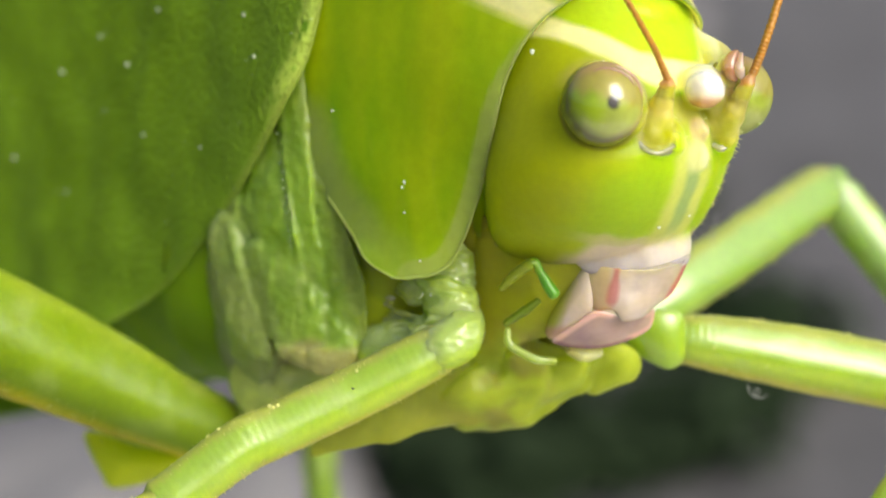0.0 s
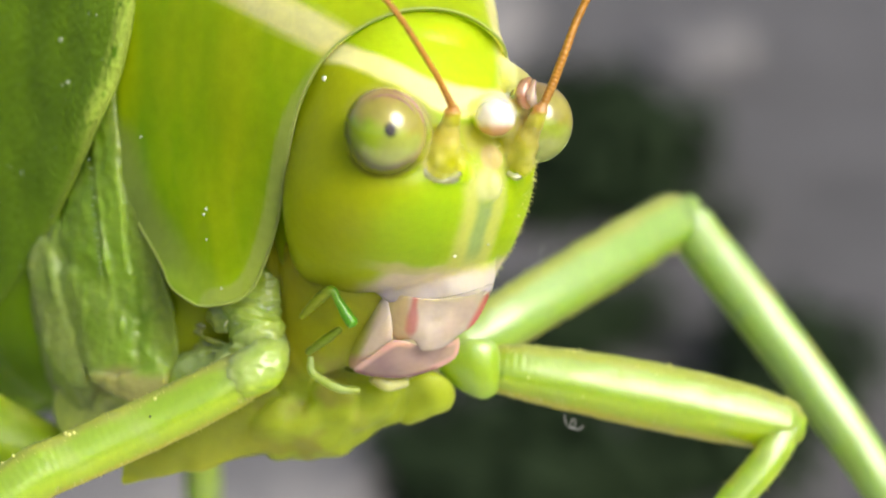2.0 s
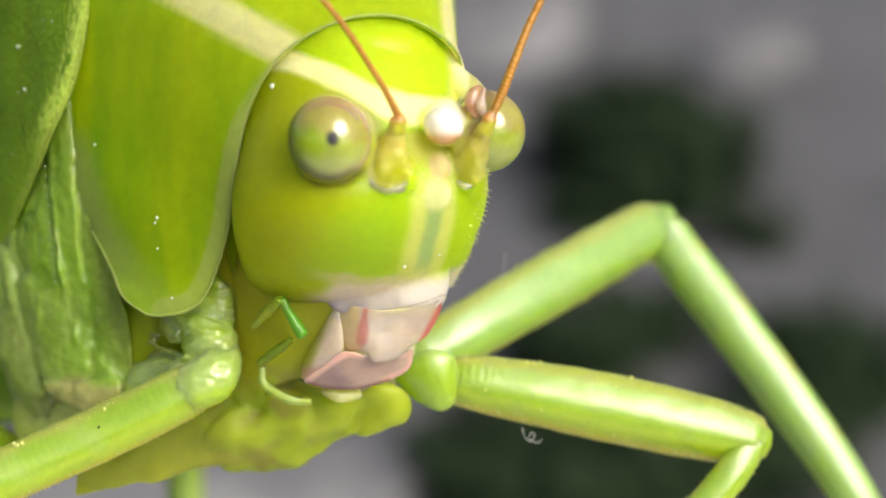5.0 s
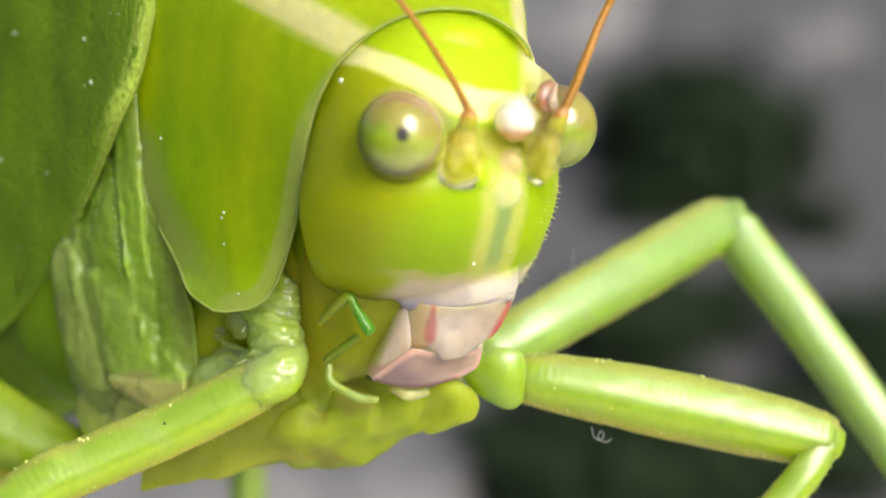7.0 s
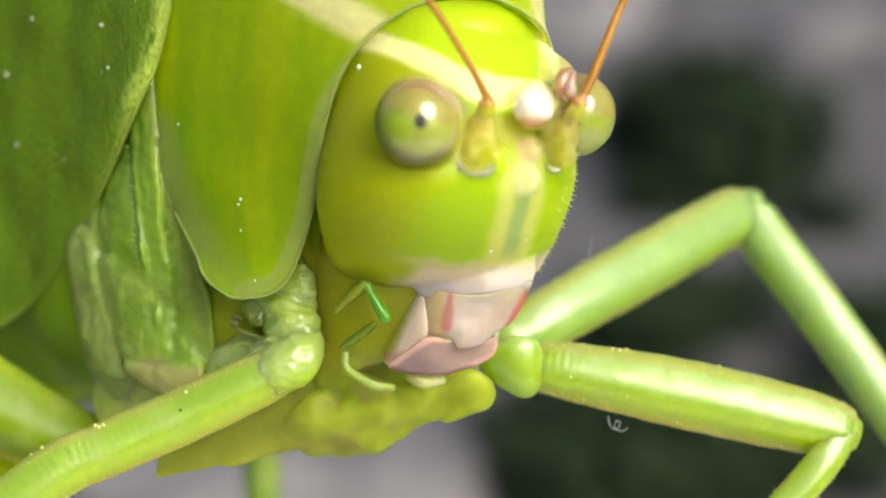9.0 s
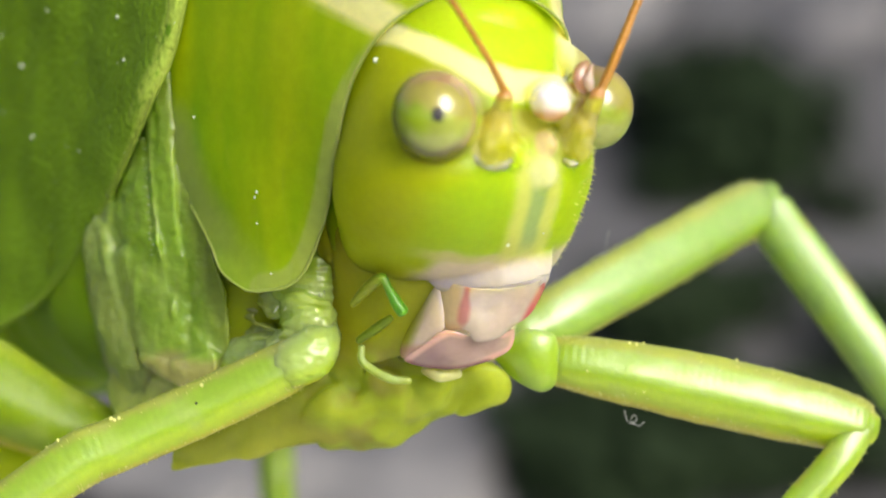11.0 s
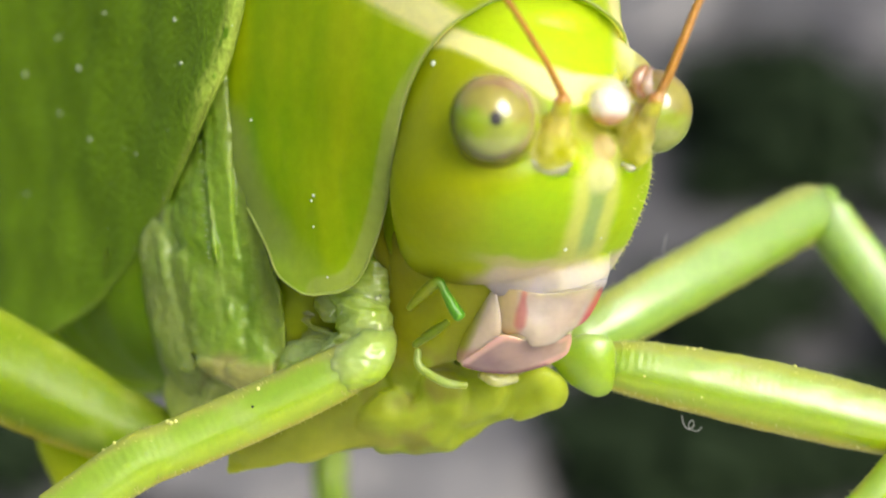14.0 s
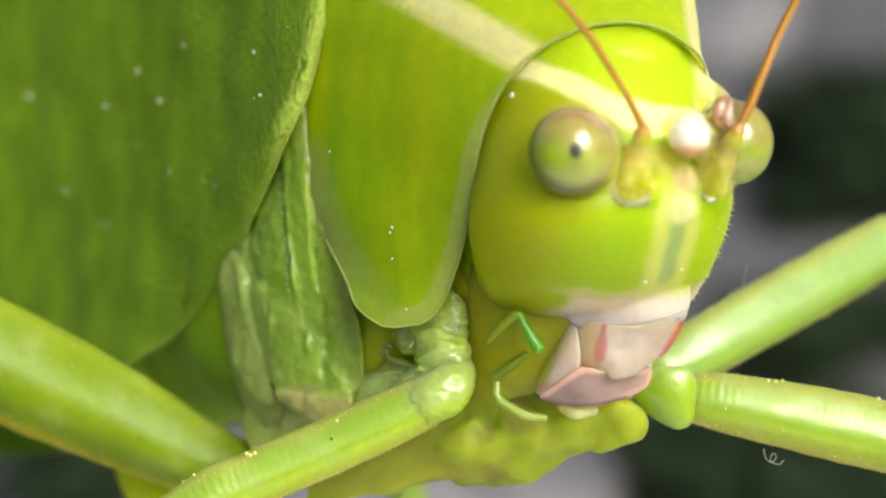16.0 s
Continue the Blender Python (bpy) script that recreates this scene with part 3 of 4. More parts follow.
def build_wing():
    rows = [[(-7.13, 52.2, 11.85), (-7.44, 52.2, 9.08), (-7.84, 52.3, 6.79), (-8.26, 52.5, 4.81), (-9, 52.8, 3.36), (-10.5, 54.6, 0.74), (-12.57, 57, -1.83), (-14.27, 58.3, -2.94), (-16.5, 60, -4.22)],
            [(-7.67, 52.2, 11.85), (-8.02, 52.2, 9.08), (-8.49, 52.5, 6.82), (-8.96, 52.8, 4.84), (-9.81, 53.4, 3.24), (-11.42, 55.5, 0.67), (-13.51, 57.8, -1.94), (-15.21, 59.1, -3.15), (-17.44, 60.8, -4.64)],
            [(-10.28, 54.2, 13.1), (-10.68, 54.6, 10.15), (-11.22, 55.3, 7.51), (-11.84, 55.9, 5.28), (-12.91, 57, 3.37), (-14.75, 59, 0.89), (-16.55, 60.5, -1.59), (-18.45, 61.8, -3.8), (-20.05, 62.8, -5.53)],
            [(-16.33, 60, 15.21), (-16.56, 60.2, 11.72), (-17.14, 61, 8.64), (-17.67, 61.6, 6), (-18.69, 62.6, 3.52), (-20.24, 64, 0.77), (-22, 65.3, -2.1), (-23.7, 66.3, -4.67), (-25.33, 67, -6.69)],
            [(-28.12, 69, 19.12), (-28.69, 69.4, 14.33), (-29.35, 70, 10.12), (-30.02, 70.6, 6.47), (-30.99, 71.4, 2.96), (-32.32, 72.5, -0.41), (-33.85, 73.5, -3.87), (-35.41, 74.5, -6.56), (-36.75, 75, -8.37)],
            [(-43.21, 80, 20.28), (-43.95, 80.5, 16.38), (-44.7, 81, 12.43), (-45.46, 81.5, 8.66), (-46.22, 82, 4.85), (-47.27, 83, 1.25), (-48.33, 84, -2.2), (-49.41, 85, -4.98), (-50.5, 86, -7.07)],
            [(-61.18, 93, 16.46), (-61.32, 93, 14.82), (-61.45, 93, 12.9), (-61.59, 93, 10.71), (-62.06, 93.5, 8.56), (-62.53, 94, 6.39), (-63.34, 95, 4.5), (-64.14, 96, 2.57), (-64.95, 97, 1.17)]]
    margin = spline(rows[0], 90)

    def paint(x, y, z):
        d = np.linalg.norm(margin - np.array((x, y, z)), axis=1).min()
        c = blend((0.155, 0.275, 0.012), (0.16, 0.285, 0.008), step(1.0, 5.5, d))
        streak = noise.noise(Vector((x * 1.1, y * 0.3, z * 0.15)))
        c = blend(c, (0.115, 0.21, 0.014), step(0.0, 0.5, streak) * 0.5)
        pits = noise.noise(Vector((x * 6, y * 6, z * 4.5)))
        c = blend(c, blend((0.34, 0.47, 0.06), LEAF_GREEN, step(0.15, 0.4, pits)), step(0.7, 0.4, d) * step(2.6, 3.8, z))
        c = blend(c, (0.27, 0.34, 0.05), step(0.28, 0.1, d) * (0.2 + 0.5 * step(-0.5, 3.0, z)))
        return c

    w = part("tegmen", sheet(rows, 260, 150, 0.12, ripple=0.16, freq=0.5), WING, katydid, "leaf-like dark green forewing with dust specks", paint)
    rng = random.Random(8)
    verts = np.array([tuple(v.co) for v in w.data.vertices]) / MM
    ways = verts[:, [0, 2]] / verts[:, 1:2]
    bm = bmesh.new()
    spots = [((-10.17, 54.3, 5.9), 0.075), ((-9.93, 54.05, 4.73), 0.075), ((-13.82, 58.15, 4.9), 0.085), ((-14.7, 59, 5.48), 0.065), ((-14.67, 59, 5.83), 0.065), ((-15.96, 60.25, 4.77), 0.07), ((-15.74, 60, 1.04), 0.17),
             ((-14.53, 58.85, 3.57), 0.055), ((-13.37, 57.7, 2.67), 0.06), ((-11.54, 55.8, 2.18), 0.05), ((-12.8, 57.1, 6.47), 0.065), ((-11.12, 55.35, 5.07), 0.05), ((-18.04, 62.15, 2.38), 0.08),
             ((-19.48, 63.45, 5.41), 0.11), ((-17.66, 61.8, 2.17), 0.08)]
    spots += [(tuple(verts[rng.randrange(len(verts) // 4)]), rng.uniform(0.015, 0.035)) for _ in range(40)]
    for p, r in spots:
        r *= 0.72
        i = int(np.argmin(((ways - np.array([p[0], p[2]]) / p[1]) ** 2).sum(1)))
        ball(verts[i] - (0, r * 0.5, 0), (r, r * 0.7, r * rng.uniform(0.8, 1.3)), nu=10, nv=8, rough=0.3, seed=r * 90, bm=bm)
    part("droplets", bm, DROPLET, w, "tiny droplets and dust on the wing, glints painted pale", kind="stuff")
    # far forewing, its upper edge folded over the back
    far = [[(p[0] + 8.5, p[1] + 4.5, p[2]) for p in r] for r in rows[2:]]
    part("tegmen", sheet(far, 40, 30, 0.12), WING, katydid, "leaf-like dark green forewing", lambda x, y, z: (0.17, 0.33, 0.008))
    return w


def leg_paint(rows, mid=(0.2, 0.37, 0.06), low=(0.4, 0.55, 0.001), top=(0.38, 0.38, 0.08)):
    """Clear green limb, yellower beneath, brownish along its upper edge."""
    s = spline(rows, 80)

    def paint(x, y, z):
        p = np.array((x, y, z))
        i = int(np.argmin(np.linalg.norm(s[:, :3] - p, axis=1)))
        h = (z - s[i, 2]) / s[i, 3]
        n = noise.noise(Vector((x, y, z)) * 1.1)
        c = blend(mid, low, step(-0.1, -0.6, h + 0.12 * n))
        c = blend(c, top, step(0.58, 0.85, h + 0.12 * n) * 0.75)
        c = blend(c, (0.55, 0.46, 0.002), step(-0.7, -0.95, h) * 0.7)
        return blend(c, (0.38, 0.45, 0.16), 0.2 * step(0.1, 0.6, n))
    return paint


def bristles(name, rows, parent, count, length, seed, up=(0, 0, 1), under=True):
    """Fine hairs along the upper and lower edge of a limb."""
    rng = random.Random(seed)
    s = spline(rows, 200)
    tan = np.gradient(s[:, :3], axis=0)
    bm = bmesh.new()
    for _ in range(count):
        i = rng.randrange(6, 194)
        t = tan[i] / np.linalg.norm(tan[i])
        side = np.cross(t, np.array(up, float))
        side /= np.linalg.norm(side)
        top = np.cross(side, t)
        a = (math.pi / 2 if not under or rng.random() < 0.5 else -math.pi / 2) + rng.gauss(0, 0.35)
        d = math.cos(a) * side + math.sin(a) * top
        b = s[i, :3] + d * s[i, 3] * 0.98
        L = length * rng.uniform(0.5, 1.3)
        tip = b + (d + t * rng.uniform(-0.2, 0.5)) * L
        w = 0.016
        q = [bm.verts.new(b + side * w), bm.verts.new(b - side * w * 0.5 + t * w), bm.verts.new(b - side * w * 0.5 - t * w)]
        p = bm.verts.new(tip)
        for k in range(3):
            bm.faces.new((q[k], q[(k + 1) % 3], p))
    part(name, bm, HAIR, parent, "short pale bristles", kind="stuff")


def granules(rows, parent, count, seed, lo=0.012, hi=0.035):
    """Tiny pale grains stuck along the edges of a limb."""
    rng = random.Random(seed)
    s = spline(rows, 200)
    tan = np.gradient(s[:, :3], axis=0)
    bm = bmesh.new()
    for _ in range(count):
        i = rng.randrange(4, 196)
        t = tan[i] / np.linalg.norm(tan[i])
        side = np.cross(t, (0, 0, 1.0))
        side /= np.linalg.norm(side)
        side *= -1 if side[1] > 0 else 1
        a = rng.choice((1.4, 1.4, -1.35)) + rng.gauss(0, 0.13)
        r = rng.uniform(lo, hi)
        ball(s[i, :3] + (math.cos(a) * side * 0.86 + math.sin(a) * np.cross(side, t) * (1 if np.cross(side, t)[2] > 0 else -1)) * s[i, 3], (r, r, r), nu=6, nv=4, bm=bm)
    part("grains", bm, HAIR, parent, "tiny pale grains", kind="stuff")


def limb(name, femur, tibia, tarsus=None, extra=(), label="", seed=0, flat=0.85, up=(0, 0, 1), hairs=90, mid=(0.26, 0.41, 0.015), skin=LEG, low=(0.38, 0.53, 0.0005), top=(0.36, 0.37, 0.07)):
    leg = part(name, tube(femur, n=260, around=40, flat=flat, up=up, keel=0.06, rough=0.03, seed=seed, ridge=0.006, facet=2.7), skin, katydid, label, leg_paint(femur, mid, low, top))
    bristles("fuzz", femur, leg, hairs * 3, 0.12, seed, up)
    granules(femur, leg, hairs, seed)
    if tibia:
        part("tibia", tube(tibia, n=90, around=24, flat=0.9, keel=0.06, rough=0.03, seed=seed, facet=2.7), skin, leg, "slim green shin", leg_paint(tibia, mid, low, top))
        bristles("fuzz", tibia, leg, hairs, 0.12, seed + 1)
    return leg


def build_legs():
    fore_near = limb("foreleg", [(-4.37, 51.3, -3.28, 0.5), (-5.18, 51.1, -3.78, 0.67), (-7.27, 51, -4.79, 0.7), (-9.47, 50.7, -5.75, 0.7), (-10.47, 50.5, -6.2, 0.7), (-12.43, 50.1, -7.58, 0.68)],
                     [(-12.43, 50.1, -7.58, 0.55), (-13.55, 49.2, -8.17, 0.45), (-14.8, 48.5, -10.36, 0.38), (-15.7, 48.5, -16.11, 0.3), (-16.07, 49, -20.61, 0.22)],
                     label="green near foreleg with a ridged glossy femur", seed=3, hairs=160)
    specks("grit", fore_near, [((-7.38, 50.9, -4.68), 0.035)], BLACK, "dark grit speck")
    specks("grains", fore_near, [((-9.62, 50.7, -5.03), 0.06), ((-9.5, 50.7, -5.1), 0.05), ((-9.42, 50.7, -5.02), 0.05), ((-7.25, 51, -4.16), 0.05), ((-11.0, 50.5, -5.6), 0.05), ((-11.3, 50.5, -5.75), 0.045)], HAIR, "clump of pale grains")
    elbow = [(-5.1, 51.15, -3.72, 0.64), (-4.7, 51.1, -3.53, 0.68), (-4.34, 51.2, -3.3, 0.68), (-4.2, 51.45, -3.0, 0.64), (-4.2, 51.65, -2.65, 0.55)]
    part("trochanter", fuse([tube(elbow, n=60, around=32, flat=0.95)], 0.05, 5, lambda p: 0.04 * noise.noise(p * 2.6) + 0.03 * noise.noise(Vector((p.x * 5, p.y * 3, p.z * 7)))), LEG, fore_near, "glossy green leg joint with a wet shine", leg_paint(elbow, (0.34, 0.47, 0.1), (0.34, 0.5, 0.01), (0.4, 0.5, 0.18)))
    fore_far = limb("foreleg", [(2.16, 53, -3.57, 0.62), (3.26, 53, -3.73, 0.76), (6.42, 53.2, -4.35, 0.9), (8.98, 53.4, -4.92, 0.86), (10.52, 53.5, -5.3, 0.72), (10.92, 53.5, -5.41, 0.5)],
                    [(10.66, 53.4, -5.4, 0.5), (9.88, 53, -6.39, 0.5), (7.77, 52.6, -8.97, 0.42), (6.36, 52.6, -13.61, 0.36), (5.45, 53, -19.15, 0.22)],
                    label="green far foreleg with a stout femur", seed=5, hairs=170)
    specks("dust", fore_far, [((4.25, 53, -3.08), 0.045), ((4.45, 53, -3.06), 0.05), ((4.65, 53, -3.05), 0.045), ((7.2, 53.2, -3.48), 0.05), ((4.65, 53, -4.38), 0.03), ((3.1, 53, -3.83), 0.035)], HAIR, "pale flakes and dust specks")
    # Upper facet painted whiter: a highlight put into the colour.
    part("trochanter", fuse([plate([(0.43, 52.7, -3.3), (0.95, 52.45, -2.9), (1.4, 52.3, -2.68), (2.05, 52.35, -2.76), (2.27, 52.5, -3.1), (2.27, 52.5, -3.7), (2.2, 52.6, -4.2), (1.85, 52.65, -4.42), (1.4, 52.7, -4.28), (0.9, 52.8, -3.95)], 0.5, 0.8, n=90, rings=16)], 0.05, 6), LEG, fore_far,
         "glossy green leg joint", lambda x, y, z: blend((0.28, 0.44, 0.01), (0.3, 0.45, 0.12), step(-3.3, -2.6, z)))
    mid_far = limb("midleg", [(1.41, 55.5, -3.01, 0.75), (2.91, 56.2, -2.2, 0.88), (5.4, 58, -0.89, 0.94), (7.7, 60, 0.27, 0.92), (8.75, 60.9, 0.81, 0.82), (9.16, 61.2, 1.14, 0.5)],
                   [(9.08, 61.2, 1.24, 0.52), (9.47, 61, 0.31, 0.75), (11.93, 60, -3.15, 0.77), (14.79, 59, -7.46, 0.66), (17.38, 58.5, -12.59, 0.42), (18.91, 59, -17.96, 0.25)],
                   label="green far midleg bent at the knee", seed=7, hairs=200, mid=(0.26, 0.42, 0.09), low=(0.3, 0.48, 0.02))
    mid_near = limb("midleg", [(-10.49, 57, -6.69, 0.6), (-11.08, 57, -6.39, 0.95), (-12.58, 56.6, -5.66, 1.1), (-15.02, 56, -4.37, 1.4), (-17.33, 55, -3.14, 1.53), (-20.32, 54, -1.54, 1.5), (-23.47, 53, 0.37, 1.25), (-24.83, 52.5, 1.13, 0.8)],
                    [(-24.75, 52.5, 1.13, 0.7), (-25.59, 52.5, -1.32, 0.6), (-26.82, 53, -7.81, 0.5), (-27.52, 54, -20.49, 0.3)],
                    label="thick green near midleg", seed=9, hairs=120, mid=(0.18, 0.28, 0.002), skin=LEG_SOFT, low=(0.16, 0.26, 0.001), top=(0.26, 0.34, 0.03))
    limb("hind_leg", [(-10.26, 72, -2.52, 0.8), (-8.68, 73, -4.28, 0.9), (-7.88, 74.5, -6.56, 0.8), (-7.71, 75, -7.71, 0.66)],
         [(-7.71, 75, -7.49, 0.66), (-7.71, 75, -9.47, 0.66), (-7.49, 75, -11.9, 0.55), (-7.28, 74, -14.36, 0.4)], label="green hind leg seen beneath the body", seed=11, hairs=60)


def build_mouth(head):
    def skin(c, d, lo, hi):
        return lambda x, y, z: blend(c, d, step(lo, hi, z))
    part("clypeus", plate([(-0.88, 50, -1.46), (0.23, 49.55, -1.52), (1.26, 49.6, -1.33), (1.89, 50.1, -1.11), (1.79, 50.2, -1.43), (1.41, 49.95, -1.63), (0.23, 49.7, -1.79), (-0.83, 50.05, -1.69)], 0.1, 0.4, n=100, rings=20), PALE, head,
         "cream band above the upper lip", lambda x, y, z: blend(blend(blend((0.5, 0.39, 0.27), (0.62, 0.54, 0.38), step(-1.75, -1.3, z)), (0.44, 0.48, 0.06), step(-1.15, -0.75, z - 0.12 * x)), (0.36, 0.36, 0.02), step(-0.9, -1.6, x)))

    def labrum_paint(x, y, z):
        c = blend((0.5, 0.39, 0.3), (0.57, 0.49, 0.4), 0.5 + noise.noise(Vector((x, y, z)) * 1.2))
        c = blend(c, (0.62, 0.47, 0.24), step(-0.25, -0.5, x))
        wide = 0.07 + 0.1 * step(-1.6, -2.1, z) * step(-2.55, -2.3, z)
        c = blend(c, ROSE, step(wide + 0.05, wide * 0.4, abs(x + 0.29 - 0.1 * (z + 2) + 0.05 * noise.noise(Vector((x, y, z)) * 2))) * step(-2.6, -2.35, z) * 0.65)
        c = blend(c, ROSE, step(0.22, 0.02, 1.7 + 0.52 * (z + 1.6) - x))
        return c
    part("labrum", plate([(-0.87, 50, -1.46), (0.23, 49.4, -1.51), (1.25, 49.5, -1.41), (1.83, 50.2, -1.29), (1.48, 50.4, -2.12), (0.98, 50.4, -2.52), (0.56, 50.2, -2.82), (0, 50, -2.9), (-0.29, 50, -2.58), (-0.78, 50.2, -2.53)], 0.4, 0.5, n=160, rings=40, ripple=0.15, freq=1.5), PALE, head,
         "pale pink upper lip with red streaks", labrum_paint)
    part("mandible", plate([(-1, 50.1, -1.4), (-0.81, 50.1, -2.51), (-1.24, 50.3, -2.95), (-1.86, 50.6, -3.38), (-1.98, 50.9, -3.13), (-1.74, 50.9, -2.53), (-1.43, 50.7, -2)], 0.25, 0.5, n=120, rings=28, ripple=0.06), PALE, head, "cream-white jaw",
         lambda x, y, z: blend(blend((0.55, 0.45, 0.34), (0.42, 0.42, 0.06), step(-1.35, -1.7, x - 0.35 * (z + 2.5))), (0.5, 0.3, 0.22), step(-2.9, -3.2, z)))
    pink_edges = np.vstack([spline([(-1.9, 50.4, -3.43), (-1.31, 50, -2.97), (-0.75, 49.8, -2.63), (-0.35, 49.9, -2.66)], 40)[:, [0, 2]], spline([(0.73, 50.3, -2.68), (1.03, 50.6, -2.61), (0.96, 50.8, -3.13), (0.33, 50.7, -3.46)], 40)[:, [0, 2]]])

    lower_edge = spline([(-1.75, 0, -3.5), (-1.3, 0, -3.63), (-0.49, 0, -3.66), (0.33, 0, -3.46)], 60)[:, [0, 2]]

    def jaw_paint(x, y, z):
        d = np.linalg.norm(pink_edges - np.array((x, z)), axis=1).min()
        n = noise.noise(Vector((x, y, z)) * 1.6)
        c = blend((0.3, 0.19, 0.18), (0.46, 0.33, 0.24), step(-1.6, 0.4, x) * 0.7 + 0.5 * n)
        c = blend(c, (0.62, 0.36, 0.3), step(0.2, 0.08, d))
        d = np.linalg.norm(lower_edge - np.array((x, z)), axis=1).min()
        return blend(c, (0.2, 0.07, 0.08), step(0.14, 0.02, d) * 0.8)
    part("mandible", plate([(-1.87, 50.5, -3.41), (-1.31, 50.1, -2.97), (-0.76, 49.9, -2.6), (0.01, 50, -2.78), (0.73, 50.4, -2.69), (1.02, 50.7, -2.61), (0.93, 50.9, -3.13), (0.33, 50.8, -3.46), (-0.49, 50.7, -3.66), (-1.3, 50.7, -3.63)], 0.28, 0.5, n=140, rings=32, ripple=0.12), PALE, head, "mauve jaw with a pink edge", jaw_paint)
    part("maxillary_palp", tube([(-3.23, 50.6, -1.97, 0.09), (-2.87, 50.2, -1.58, 0.14), (-2.59, 49.9, -1.34, 0.16), (-2.41, 49.8, -1.26, 0.13), (-2.26, 49.8, -1.54, 0.12), (-2.05, 49.8, -1.89, 0.16), (-1.89, 49.8, -2.13, 0.18)], n=60, around=12, rough=0.25), MEMBRANE, head, "bright green jointed palp",
         lambda x, y, z: blend((0.07, 0.23, 0.01), (0.22, 0.27, 0.008), step(-2.2, -2.7, x)))
    part("maxillary_palp", tube([(-2.23, 50.5, -2.32, 0.1), (-2.59, 50.6, -2.59, 0.13), (-3.09, 50.9, -2.95, 0.1)], n=20, around=10), MEMBRANE, head, "green palp folded under the cheek",
         lambda x, y, z: (0.12, 0.18, 0.004))
    part("labial_palp", tube([(-3.02, 51.05, -3.11, 0.09), (-2.96, 51.0, -3.53, 0.11), (-2.3, 50.9, -3.93, 0.12), (-1.74, 50.9, -4.0, 0.09)], n=40, around=12, rough=0.1), MEMBRANE, head, "pale green palp",
         lambda x, y, z: blend((0.24, 0.31, 0.03), (0.3, 0.42, 0.13), 0.5 + noise.noise(Vector((x, y, z)) * 1.5)))
    part("labial_palp", tube([(-1.31, 51, -3.68, 0.16), (-0.93, 51, -3.86, 0.18), (-0.44, 51.2, -3.81, 0.14)], n=20, around=12), MEMBRANE, head, "short cream palp",
         lambda x, y, z: blend((0.36, 0.34, 0.1), (0.48, 0.5, 0.2), step(-1.3, -0.9, x)))


